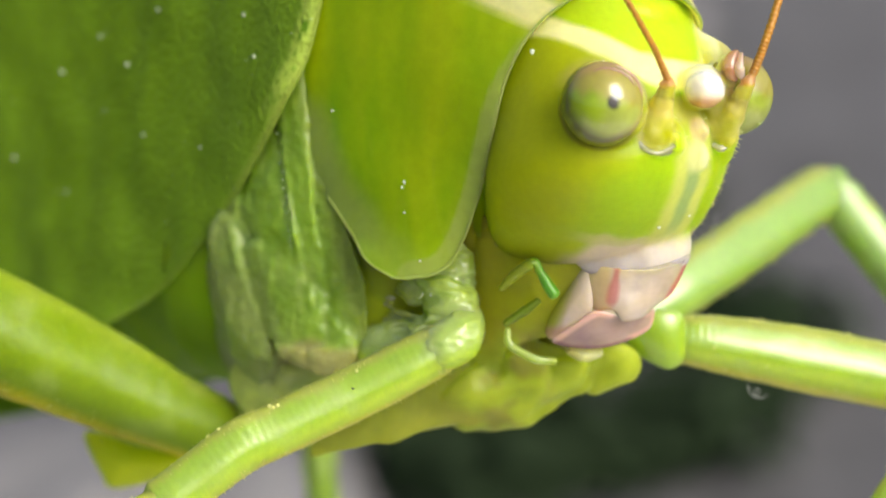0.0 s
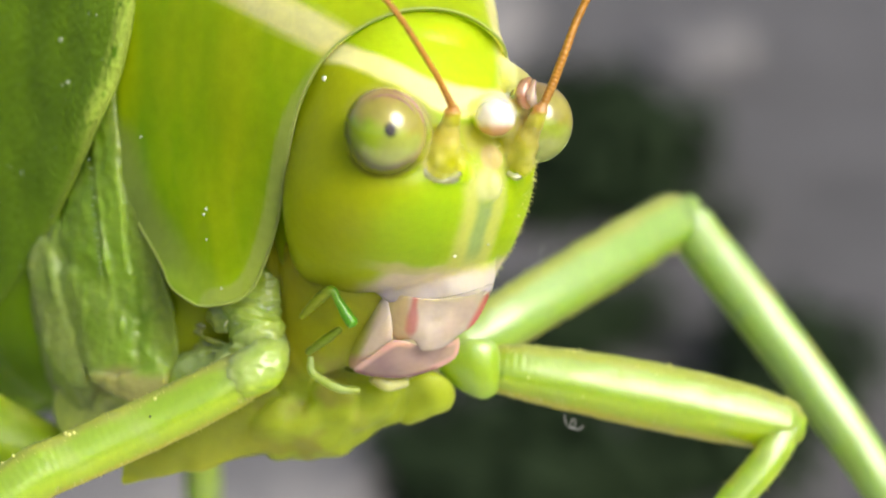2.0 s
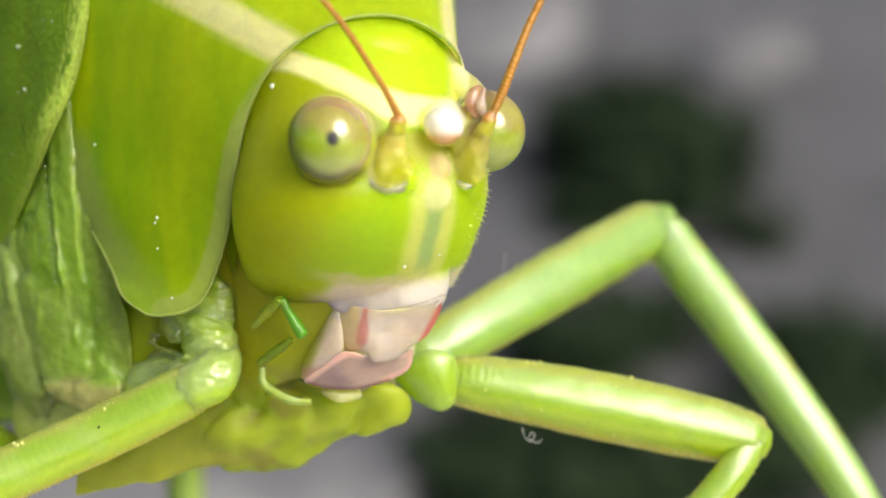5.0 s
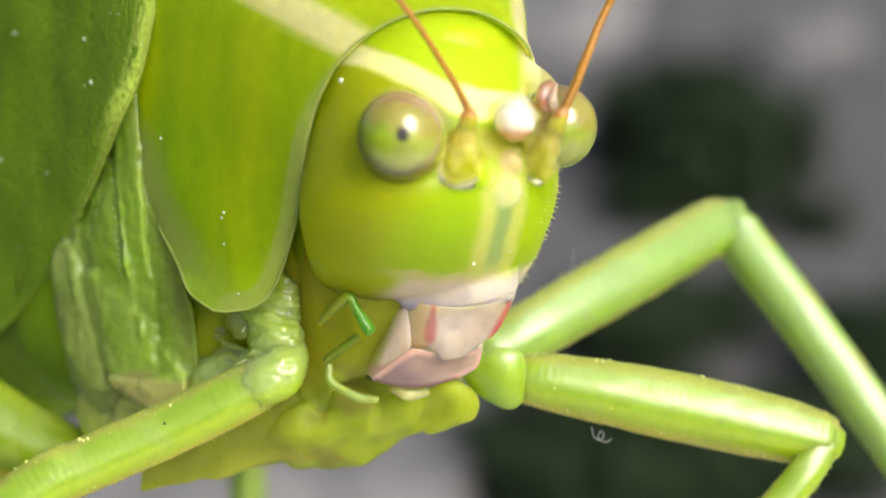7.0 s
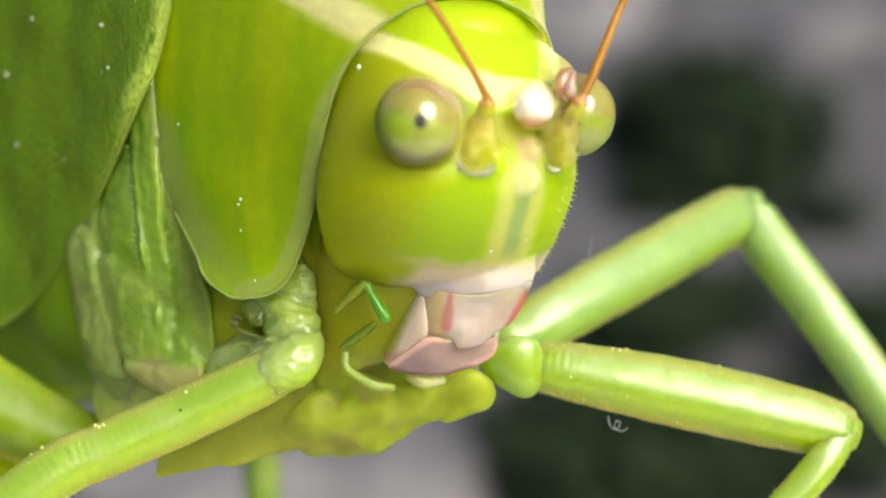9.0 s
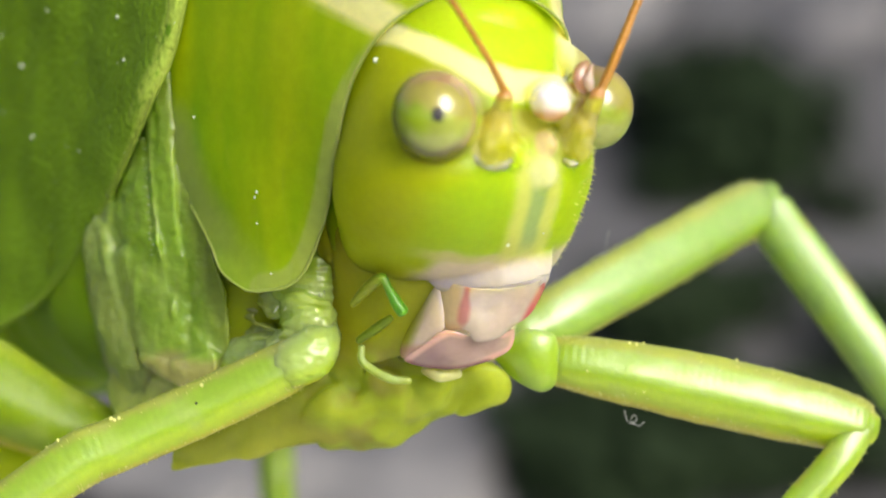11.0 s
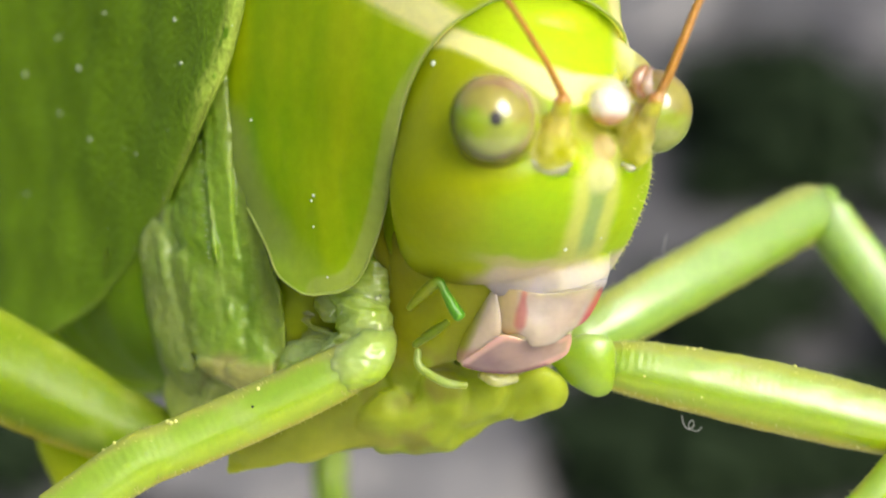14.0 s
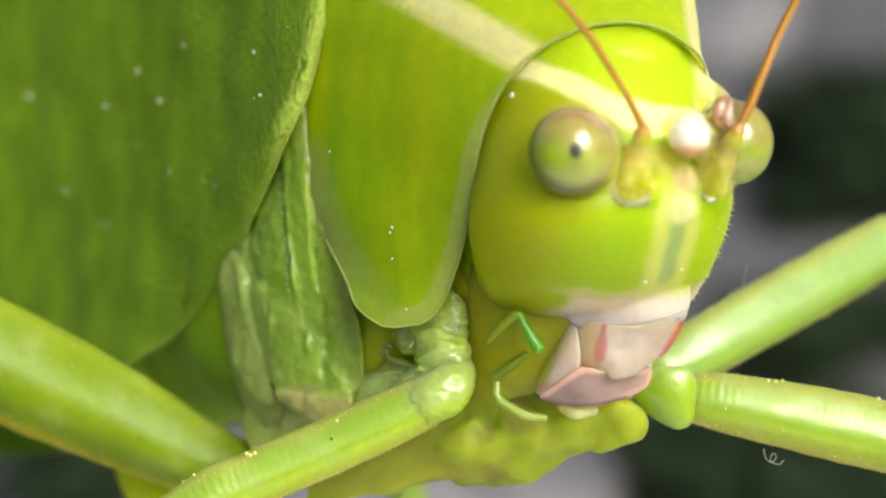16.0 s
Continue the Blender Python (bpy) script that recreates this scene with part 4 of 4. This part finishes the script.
def build_thorax():
    body = part("thorax", tube([(-1.53, 55.2, -1.93, 2.2), (-3.65, 55.4, -2.1, 2.9), (-6.03, 56.3, -1.64, 3.5), (-9.18, 59.5, -0.86, 4.2), (-12.51, 64, -0.55, 4.4), (-17.4, 70, -0.19, 4)], n=60, around=40, rough=0.06), CUTICLE, katydid, "olive-green chest behind the legs",
                lambda x, y, z: blend((0.34, 0.4, 0.008), (0.2, 0.36, 0.006), step(-5, -9, x)))
    part("abdomen", tube([(-13.75, 64.5, -1.5, 4.4), (-22.53, 74, -0.63, 5), (-38.46, 88, 2.1, 4.2), (-52.01, 99, 4.69, 1.5)], n=80, around=36), CUTICLE, katydid, "green segmented belly",
         lambda x, y, z: blend((0.26, 0.44, 0.008), (0.22, 0.38, 0.008), 0.5 + 0.5 * math.sin(y * 1.6)))

    def mottled(a, b, k, f=0.8):
        return lambda x, y, z: blend(a, b, min(1, max(0, 0.5 + 0.8 * noise.noise(Vector((x, y, z)) * f + Vector((k, 0, 0))))))
    soft = mottled((0.17, 0.3, 0.012), (0.24, 0.37, 0.045), 1)
    dull = mottled((0.16, 0.24, 0.018), (0.21, 0.29, 0.04), 6)
    grey = mottled((0.2, 0.3, 0.05), (0.27, 0.32, 0.09), 4)
    def flank_paint(x, y, z):
        n = noise.noise(Vector((x, y, z)) * 0.9)
        c = soft(x, y, z)
        pale = 0.3 * step(0.12, 0.45, noise.noise(Vector((x * 3.5, y * 2, z * 0.9))))
        c = blend(c, dull(x, y, z), step(-8.3, -7.6, x + 0.25 * z))
        c = blend(c, grey(x, y, z), step(-10.0, -10.7, x + 0.35 * z + 0.5 * n))
        c = blend(c, (0.32, 0.32, 0.1), step(-3.35, -3.75, z + 0.25 * n) * step(-9.6, -9.0, x) * step(-4.9, -4.5, z))
        return blend(c, (0.3, 0.4, 0.1), pale)

    def folds(p):
        return 0.06 * noise.noise(Vector((p.x * 2.6, p.y * 1.2, p.z * 0.9))) + 0.025 * noise.noise(Vector((p.x * 6, p.y * 3, p.z * 1.6))) + 0.04 * noise.noise(p * 3.2)

    pieces = [sheet([[(-8.67, 53.6, 6.01), (-7.55, 53, 3.29), (-6.8, 52.6, 0.17), (-5.97, 52.8, -1.85), (-5.39, 53.2, -3.9)], [(-9.29, 54, 4.63), (-8.71, 53.9, 2.24), (-8.46, 53.8, -0.3), (-7.83, 53.8, -2.52), (-7.06, 54, -4.44)],
                     [(-10.27, 55, 2.93), (-10.75, 55, 0.66), (-10.96, 55.2, -1.28), (-10.47, 55.2, -3.23), (-9.49, 55.2, -5.19)], [(-11.23, 57, 2.53), (-11.67, 57.5, 0.36), (-11.62, 57.5, -1.68), (-11.18, 57.2, -3.69), (-10.31, 57, -5.52)]], 40, 40, 1.0)]
    for outline, bulge in (
        ([(-8.98, 53.3, 5.04), (-8.51, 53.1, 4.55), (-8.33, 53, 2.2), (-8.21, 53, -0.22), (-7.75, 53.3, -3.12), (-8.24, 53.6, -2.98), (-8.82, 53.3, -0.61), (-9.14, 53.5, 2.22), (-9.22, 53.6, 3.33)], 0.28),
        ([(-8.15, 53, 3.29), (-7.75, 52.75, 1.1), (-7.22, 52.6, -0.6), (-6.81, 52.7, -2.16), (-6.88, 53.2, -3.74), (-7.57, 53.1, -3.11), (-8.07, 53.1, -0.45), (-8.22, 53.1, 1.74)], 0.16),
        ([(-9.33, 53.9, 2.71), (-9.12, 53.6, 1.28), (-8.95, 53.5, -0.22), (-8.74, 53.4, -1.24), (-9.6, 54, -0.78), (-10.26, 54.5, 0.18), (-10.21, 54.5, 0.98)], 0.22),
        ([(-10.14, 54.3, -0.62), (-8.98, 53.6, -0.93), (-8.19, 53.3, -1.87), (-7.58, 53.2, -3.12), (-8.4, 53.4, -3.63), (-9.43, 53.9, -3.48), (-9.9, 54.3, -2.38)], 0.32),
        ([(-11.31, 55.2, -0.47), (-10.88, 55, 0.18), (-10.32, 54.6, -0.63), (-10.03, 54.4, -1.91), (-9.72, 54.2, -3.18), (-9.43, 54.1, -3.97), (-10.19, 54.6, -3.84), (-10.94, 55.1, -2.58)], 0.22),
        ([(-9.39, 53.7, -3.59), (-8.38, 53.3, -3.69), (-7.32, 53, -3.34), (-7.1, 52.9, -3.96), (-7.72, 53.1, -4.49), (-8.82, 53.6, -4.17)], 0.22),
    ):
        pieces.append(plate(outline, bulge, 1.0, n=72, rings=14))
    pieces += [ball((-7.5, 53.4, -3.3), (0.4, 0.35, 0.45)), tube([(-10.84, 55.15, 0.26, 0.1), (-10.62, 54.9, -0.14, 0.22), (-10.36, 54.6, -1.02, 0.24), (-10.18, 54.45, -1.9, 0.16)], n=30, around=10, rough=0.3),
               tube([(-9.18, 53.56, 3, 0.04), (-9.04, 53.28, 1.42, 0.05), (-8.86, 53.15, -0.14, 0.05), (-8.54, 53.05, -1.54, 0.04), (-8.27, 53.2, -2.8, 0.04)], n=40, around=8),
               tube([(-8.18, 53.25, -1.86, 0.05), (-7.71, 53.1, -2.95, 0.07), (-7.07, 53.0, -3.57, 0.06)], n=30, around=8)]
    part("flank", fuse(pieces, 0.065, 7, folds), MEMBRANE, body, "wrinkled grey-green flank with pinkish folds", flank_paint)
    part("hip_plate", plate([(-10.46, 56, -4.11), (-8.91, 54.6, -4.24), (-7.17, 53.6, -4.4), (-6.68, 53.5, -5.18), (-8.57, 54.5, -5.92), (-10.05, 55.6, -5.88), (-10.76, 56.3, -4.96)], 0.35, 0.6, n=90, rings=14, ripple=0.25, freq=1.7), MEMBRANE, body, "frilled pale green hip plate",
         mottled((0.38, 0.47, 0.09), (0.46, 0.52, 0.16), 3))
    bm = bmesh.new()
    for k in range(16):
        p = spline([(-9.25, 53.25, 2.45), (-9.11, 53, 1.11), (-9, 52.9, 0.02), (-8.91, 52.9, -0.76)], 16)[k]
        ball(p + (0.03 * math.sin(k * 2.1), 0, 0), (0.06, 0.03, 0.018), (0, 15 * math.sin(k * 1.3), 0), nu=10, nv=6, bm=bm)
    part("ridge_pegs", bm, WET, body, "row of tiny pale pegs on the flank", lambda x, y, z: (0.3, 0.4, 0.14), kind="stuff")

    # hip of the near foreleg: soft wrinkled column that runs into the joint
    def hip_paint(x, y, z):
        n = noise.noise(Vector((x, y, z)) * 1.5)
        c = blend((0.3, 0.43, 0.04), (0.41, 0.54, 0.14), 0.5 + 0.9 * n)
        c = blend(c, (0.27, 0.32, 0.035), step(-5.2, -5.9, x))
        return blend(c, blend((0.36, 0.48, 0.13), (0.29, 0.44, 0.03), step(-3.5, -3.9, z)), step(-2.7, -3.1, z))

    def hip_folds(p):
        up = step(-3.9, -3.0, p.z)
        return (0.01 + 0.06 * up) * noise.noise(Vector((p.x * 1.4, p.y * 1.4, p.z * 3.0))) + 0.04 * up * noise.noise(p * 1.8 + Vector((7, 0, 0))) + 0.03 * noise.noise(p * 4.5) + 0.06 * up * noise.noise(Vector((p.x * 2.2, p.y * 2, p.z * 8)))
    hip = part("hip", fuse([tube([(-4.35, 52.3, -0.2, 0.36), (-4.3, 52.1, -0.8, 0.52), (-4.32, 51.95, -1.35, 0.6), (-4.38, 51.95, -1.7, 0.62), (-4.44, 51.95, -1.88, 0.68), (-4.5, 51.9, -2.08, 0.78), (-4.5, 51.9, -2.26, 0.74), (-4.46, 51.85, -2.45, 0.82), (-4.42, 51.8, -2.64, 0.76), (-4.36, 51.75, -2.85, 0.76), (-4.3, 51.75, -3.2, 0.66)], n=110, around=36, up=(1, 0, 0.2), rough=0.12, seed=4),
                      plate([(-5.93, 52.4, -1.91), (-5.11, 52, -1.49), (-4.32, 51.6, -1.58), (-4, 51.5, -2.11), (-4.77, 51.6, -2.29), (-5.6, 52.2, -2.44)], 0.2, 0.7), plate([(-5.66, 52.1, -3.05), (-4.78, 51.7, -2.57), (-3.9, 51.6, -2.49), (-3.78, 51.6, -2.95), (-4.29, 51.4, -3.2), (-5.22, 51.5, -3.5)], 0.2, 0.7),
                      plate([(-7.14, 53.4, -3.37), (-6.23, 53, -2.64), (-5.4, 52.5, -2.77), (-5.52, 52.2, -3.83), (-6.75, 52.8, -4.26)], 0.15, 0.7), plate([(-6.89, 53.3, -1.87), (-6.06, 52.9, -1.46), (-5.73, 52.7, -2), (-6.29, 52.9, -2.55), (-6.88, 53.2, -2.49)], 0.15, 0.7),
                      plate([(-5.45, 51.9, -1.62), (-4.6, 51.5, -1.5), (-4.5, 51.4, -2.3), (-5.05, 51.5, -2.35), (-5.3, 51.7, -2.05)], 0.06, 0.3, ripple=0.25, freq=2.5), plate([(-5.75, 51.7, -3.3), (-5.1, 51.3, -2.75), (-4.3, 51.1, -2.6), (-4.2, 51.05, -2.85), (-4.9, 51.15, -3.1), (-5.5, 51.4, -3.5)], 0.05, 0.25, ripple=0.25, freq=2.5),
                      tube([(-6.7, 53.1, -2.2, 0.05), (-6.0, 52.6, -2.6, 0.08), (-5.3, 52.0, -2.75, 0.07), (-4.8, 51.6, -2.7, 0.06)], n=30, around=10, rough=0.5), tube([(-6.5, 53.0, -3.1, 0.05), (-5.9, 52.5, -2.95, 0.08), (-5.2, 51.9, -3.1, 0.06)], n=30, around=10, rough=0.5)],
                     0.05, 4, hip_folds), WET, body, "wet-looking wrinkled pale green hip", hip_paint)
    bm = bmesh.new()
    for x, z, tilt in ((-4.55, -1.62, -0.1), (-4.32, -1.7, 0.0), (-4.2, -1.66, 0.05), (-4.08, -1.6, 0.15), (-5.05, -2.05, -0.2), (-5.3, -2.1, -0.3)):
        tube([(x, 51.5, z, 0.035), (x + tilt * 0.2, 51.42, z - 0.09, 0.025), (x + tilt * 0.4, 51.4, z - 0.16, 0.01)], n=8, around=8, bm=bm)
    part("spines", bm, WET, hip, "tiny pale spines on the hip folds", lambda x, y, z: (0.38, 0.47, 0.16), kind="stuff")
    specks("grit", hip, [((-3.63, 51.2, -3.26), 0.06)], BLACK, "dark grit on the hip")

    # throat, cheek and breast
    def throat_paint(x, y, z):
        n = noise.noise(Vector((x, y, z)) * 0.8)
        m = noise.noise(Vector((x, y, z)) * 2.1 + Vector((5, 0, 0)))
        c = blend((0.25, 0.32, 0.012), (0.35, 0.44, 0.035), 0.5 + 0.8 * n + 0.4 * m)
        c = blend(c, (0.25, 0.24, 0.04), step(-0.1, 0.35, n + 0.4 * m) * step(-1.0, -2.6, x) * 0.8)
        # Left end olive-brown, darkened further: shade behind the leg put into colour.
        c = blend(c, (0.23, 0.26, 0.025), step(-3.2, -5.2, x + 0.6 * m) * 0.85)
        c = blend(c, (0.33, 0.36, 0.008), step(-3.4, -2.6, z))
        return blend(c, (0.3, 0.29, 0.008), step(-2.6, -3.6, x) * step(-5.2, -4.2, x) * step(-4.0, -3.3, z) * 0.8)

    def throat_folds(p):
        return 0.2 * noise.noise(Vector((p.x * 1.3, p.y, p.z * 1.3)) + Vector((3, 0, 0))) * step(-3.0, -3.8, p.z) + 0.03 * noise.noise(p * 2)
    part("breast", fuse([plate([(-4.43, 51.7, 2.92), (-3.25, 51.2, 2.14), (-2.93, 50.9, 0.32), (-2.79, 51.0, -1.2), (-2.81, 51.4, -2.74), (-3.07, 52.0, -4), (-3.71, 52.3, -4.33), (-4.18, 52.2, -3.09), (-4.4, 52.0, -1.22), (-4.55, 52.1, 0.64)], 0.3, 1.0),
                         plate([(-3.74, 50.75, 0.02), (-3.11, 50.15, -0.43), (-2.12, 49.7, -0.6), (-1.06, 49.75, -0.96), (-0.93, 50.4, -1.78), (-1.42, 51.1, -3.01), (-2.2, 51.5, -3.52), (-3.2, 51.7, -3.35), (-3.74, 51.6, -1.82)], 0.15, 1.0),
                         plate([(-4.31, 52.5, -5.47), (-3.6, 52.2, -4.83), (-2.66, 52, -4.2), (-1.44, 52, -3.89), (-0.29, 52.2, -4.06), (-0.5, 52.6, -4.88), (-1.24, 52.8, -5.36), (-1.69, 53, -5.67), (-2.54, 53.3, -6.12), (-3.44, 53.3, -6.17), (-4.16, 53.1, -6.02)], 0.4, 1.2, n=90),
                         plate([(-0.76, 52.4, -4.07), (0.09, 52.2, -3.67), (0.79, 52.4, -3.84), (0.96, 52.8, -4.42), (0.72, 52.9, -4.78), (0.02, 53, -4.92), (-0.5, 52.8, -4.93)], 0.35, 0.7),
                         plate([(-8.2, 53.2, -5.95), (-5.95, 52.6, -4.48), (-4.7, 52.5, -3.77), (-3.46, 52.4, -3.69), (-2.96, 52.4, -4.38), (-3.78, 52.6, -5.41), (-4.33, 52.7, -5.85), (-5.19, 52.8, -6.06), (-6.15, 53, -6.35), (-7.2, 53.2, -6.62), (-7.9, 53.3, -6.75), (-8.5, 53.4, -6.75)], 0.25, 0.9),
                         plate([(-3.44, 52.1, -3.05), (-2.2, 51.9, -3.42), (-0.98, 51.9, -3.81), (-0.37, 52.3, -4.3), (-1.92, 52.6, -4.94), (-3.31, 52.6, -4.63)], 0.2, 1.0),
                         plate([(-2.97, 52, -3.97), (-2.2, 51.8, -3.8), (-1.77, 51.9, -4.42), (-2.07, 52.5, -5.4), (-2.71, 52.8, -5.82), (-3.07, 52.4, -5.08)], 0.3, 0.8), plate([(-1.44, 51.9, -4.03), (-0.75, 51.9, -3.96), (-0.55, 52.2, -4.52), (-1.07, 52.6, -5.13), (-1.73, 52.6, -5.33), (-1.75, 52.2, -4.67)], 0.28, 0.8),
                         ball((-3.2, 52.65, -4.3), (0.55, 0.5, 0.55)), ball((-3.85, 51.65, -0.1), (0.5, 0.5, 0.9)), plate([(-4.37, 52.2, -4.6), (-3.67, 52.1, -4.2), (-3.25, 52.1, -4.66), (-3.47, 52.6, -5.56), (-4.26, 52.8, -5.82), (-4.87, 52.7, -5.57)], 0.25, 0.8)], 0.06, 6, throat_folds), CUTICLE, body,
         "pale yellow-green scalloped breast and throat", throat_paint)
    part("belly_lobe", plate([(-15.38, 59.8, -6.52), (-13.63, 59.8, -6.99), (-12.04, 59.8, -7.47), (-13.2, 59.8, -8.11), (-14.52, 59.8, -8.33), (-14.9, 59.8, -7.9)], 0.8, 1), CUTICLE, body, "bright yellow-green belly lobe",
         lambda x, y, z: (0.44, 0.56, 0.012))


def strand(points, r, bm):
    tube([(*p, r) for p in points], n=24, around=5, bm=bm)


def build_silk():
    """Stray threads caught on the legs."""
    bm = bmesh.new()
    strand([(3.79, 55, 0.02), (3.73, 55.1, -0.39), (3.67, 55.2, -0.93)], 0.009, bm)
    strand([(3.44, 55.1, -0.65), (3.7, 55.1, -0.63), (3.86, 55.1, -0.57)], 0.008, bm)
    s = part("silk_thread", bm, SILK, None)
    s.matrix_world = katydid.matrix_world.copy()
    tagged(s, "fine white silk thread caught beside the far midleg", "silk thread")
    bm = bmesh.new()
    strand([(4.1, 52.7, -4.89), (4.16, 52.7, -5.14), (4.31, 52.7, -5.26), (4.44, 52.7, -5.11), (4.35, 52.7, -5.01), (4.28, 52.7, -5.2), (4.5, 52.7, -5.31), (4.64, 52.7, -5.2)], 0.013, bm)
    s = part("lint", bm, SILK, None)
    s.matrix_world = katydid.matrix_world.copy()
    tagged(s, "curled white lint clinging under the far foreleg", "lint")


build_ground()
build_ledge()
for px, py, size, count, seed in ((1180, 310, 19, 120, 1), (1280, 340, 20, 120, 11), (1235, 262, 17, 90, 12), (1160, 250, 12, 70, 13), (1220, 205, 13, 80, 20), (1250, 380, 17, 90, 16), (1125, 400, 10, 70, 21), (1440, 430, 9, 60, 25), (1520, 650, 12, 70, 23), (1600, 720, 13, 70, 24), (1085, 635, 12, 80, 3), (1130, 650, 12, 70, 17),
                                  (930, 860, 12, 80, 4), (1040, 850, 13, 90, 5), (1150, 800, 10, 70, 14), (1000, 930, 13, 80, 31), (1110, 915, 13, 80, 32), (1235, 890, 11, 70, 33), (1340, 890, 11, 70, 34), (1260, 600, 12, 70, 35), (1450, 850, 14, 80, 15), (-140, 905, 13, 90, 7)):
    weed(*on_ground(px, py), size, count, seed)
for px, py, axes, seed in ((1405, 110, (18, 14, 7), 1), (600, 905, (28, 22, 5), 3), (980, 60, (34, 24, 8), 4), (300, 880, (28, 22, 5), 5)):
    stone(*on_ground(px, py), axes, seed)

head = build_head()
build_mouth(head)
build_eye(LEFT_EYE, np.array([0.1, -0.97, 0.2]), 1.05, np.array([0.11, -0.99, -0.03]))
build_eye(RIGHT_EYE, np.array([0.9, 0.0, 0.15]), 1.02, np.array([1.0, 0.3, 0.0]))
antenna((0.66, 46.9, 3.33), [(0.68, 46.8, 3.32, 0.11), (0.43, 46.6, 3.79, 0.09), (0.08, 46.3, 4.38, 0.085), (-1.03, 45.8, 5.95, 0.075), (-3, 45.5, 7.92, 0.08), (-6.56, 46, 11.66, 0.07), (-15.96, 50, 19.74, 0.04)],
        [(0.58, 47, 2.89, 0.25), (0.62, 46.9, 3.05, 0.23), (0.65, 46.85, 3.17, 0.2), (0.66, 46.83, 3.25, 0.22), (0.68, 46.8, 3.38, 0.13)])
antenna((3.0, 47.7, 3.4), [(3.0, 47.7, 3.4, 0.11), (3.3, 47.75, 4.05, 0.115), (3.62, 47.85, 4.85, 0.11), (4.2, 48.1, 6.2, 0.1), (5.88, 48, 9.34, 0.09), (10.12, 48, 16.13, 0.06), (17.9, 50, 24.16, 0.04)],
        [(2.82, 47.92, 2.95, 0.24), (2.88, 47.82, 3.14, 0.22), (2.94, 47.75, 3.28, 0.18), (2.97, 47.72, 3.36, 0.2), (3.04, 47.7, 3.5, 0.13)])


# Near-white upper part: the blown highlight is put into the colour.
part("brow_bulge", ball(BULGE, (0.51, 0.52, 0.48), (0, 10, 0), rough=0.08), PALE, head, "whitish bulge between the antennae, blown highlight painted in",
     lambda x, y, z: blend((0.6, 0.34, 0.16), (0.88, 0.82, 0.72), step(-0.36, -0.12, z - BULGE[2])))
part("temple_fold", tube([(2.72, 47.95, 4.18, 0.08), (2.58, 47.85, 4.02, 0.14), (2.5, 47.8, 3.78, 0.16), (2.53, 47.8, 3.58, 0.13), (2.66, 47.85, 3.45, 0.08)], n=50, around=16, rough=0.45, seed=2), WET, head, "glossy red-brown fold beside the far antenna",
     lambda x, y, z: blend((0.36, 0.13, 0.07), (0.46, 0.24, 0.16), 0.5 + noise.noise(Vector((x, y, z)) * 3)))
part("temple_fold", tube([(2.84, 47.9, 4.12, 0.07), (2.76, 47.8, 3.9, 0.13), (2.74, 47.75, 3.68, 0.15), (2.8, 47.75, 3.5, 0.08)], n=50, around=16, rough=0.4, seed=8), WET, head, "pinkish fold beside the far antenna",
     lambda x, y, z: blend((0.5, 0.26, 0.18), (0.55, 0.38, 0.28), 0.5 + noise.noise(Vector((x, y, z)) * 3)))
for lean, first, last, r in ((0.78, -25, 62, 0.045), (0.9, -15, 80, 0.06)):
    arc = [math.radians(a) for a in np.linspace(first, last, 12)]
    ring = [np.array(LEFT_EYE) + 1.07 * np.array((lean * math.sin(a), -math.sqrt(1 - lean * lean), lean * math.cos(a))) for a in arc]
    part("eyelid_fold", tube([(*p, r * (0.3 + 0.7 * math.sin(math.pi * k / 11))) for k, p in enumerate(ring)], n=40, around=10, rough=0.2), PALE, head, "pinkish fold over the eye",
         lambda x, y, z: blend((0.42, 0.24, 0.15), (0.32, 0.14, 0.1), 0.5 + noise.noise(Vector((x, y, z)) * 2)))
# Added wet rims: shapes put in for the glints below the sockets.
for points in ([(-0.19, 47.1, 1.96), (0, 47, 1.67), (0.3, 46.95, 1.52), (0.67, 47.05, 1.57), (0.95, 47.25, 1.79)], [(2.17, 48.45, 1.77), (2.38, 48.4, 1.68), (2.62, 48.5, 1.8)]):
    part("glint_rim", tube([(*p, 0.075) for p in points], n=60, around=12, rough=1.1), WET, head, "added wet rim that stands for the glints below the antenna",
         lambda x, y, z: blend((0.4, 0.45, 0.06), (0.5, 0.5, 0.2), 0.5 + noise.noise(Vector((x, y, z)) * 3)))
build_pronotum()
build_wing()
build_legs()
build_thorax()
build_silk()


def motions():
    walk(katydid, [(0.0, pose(0, 0, EYE_HEIGHT, -20)), (16.0, pose(0, 0, EYE_HEIGHT, -20))])


motions()
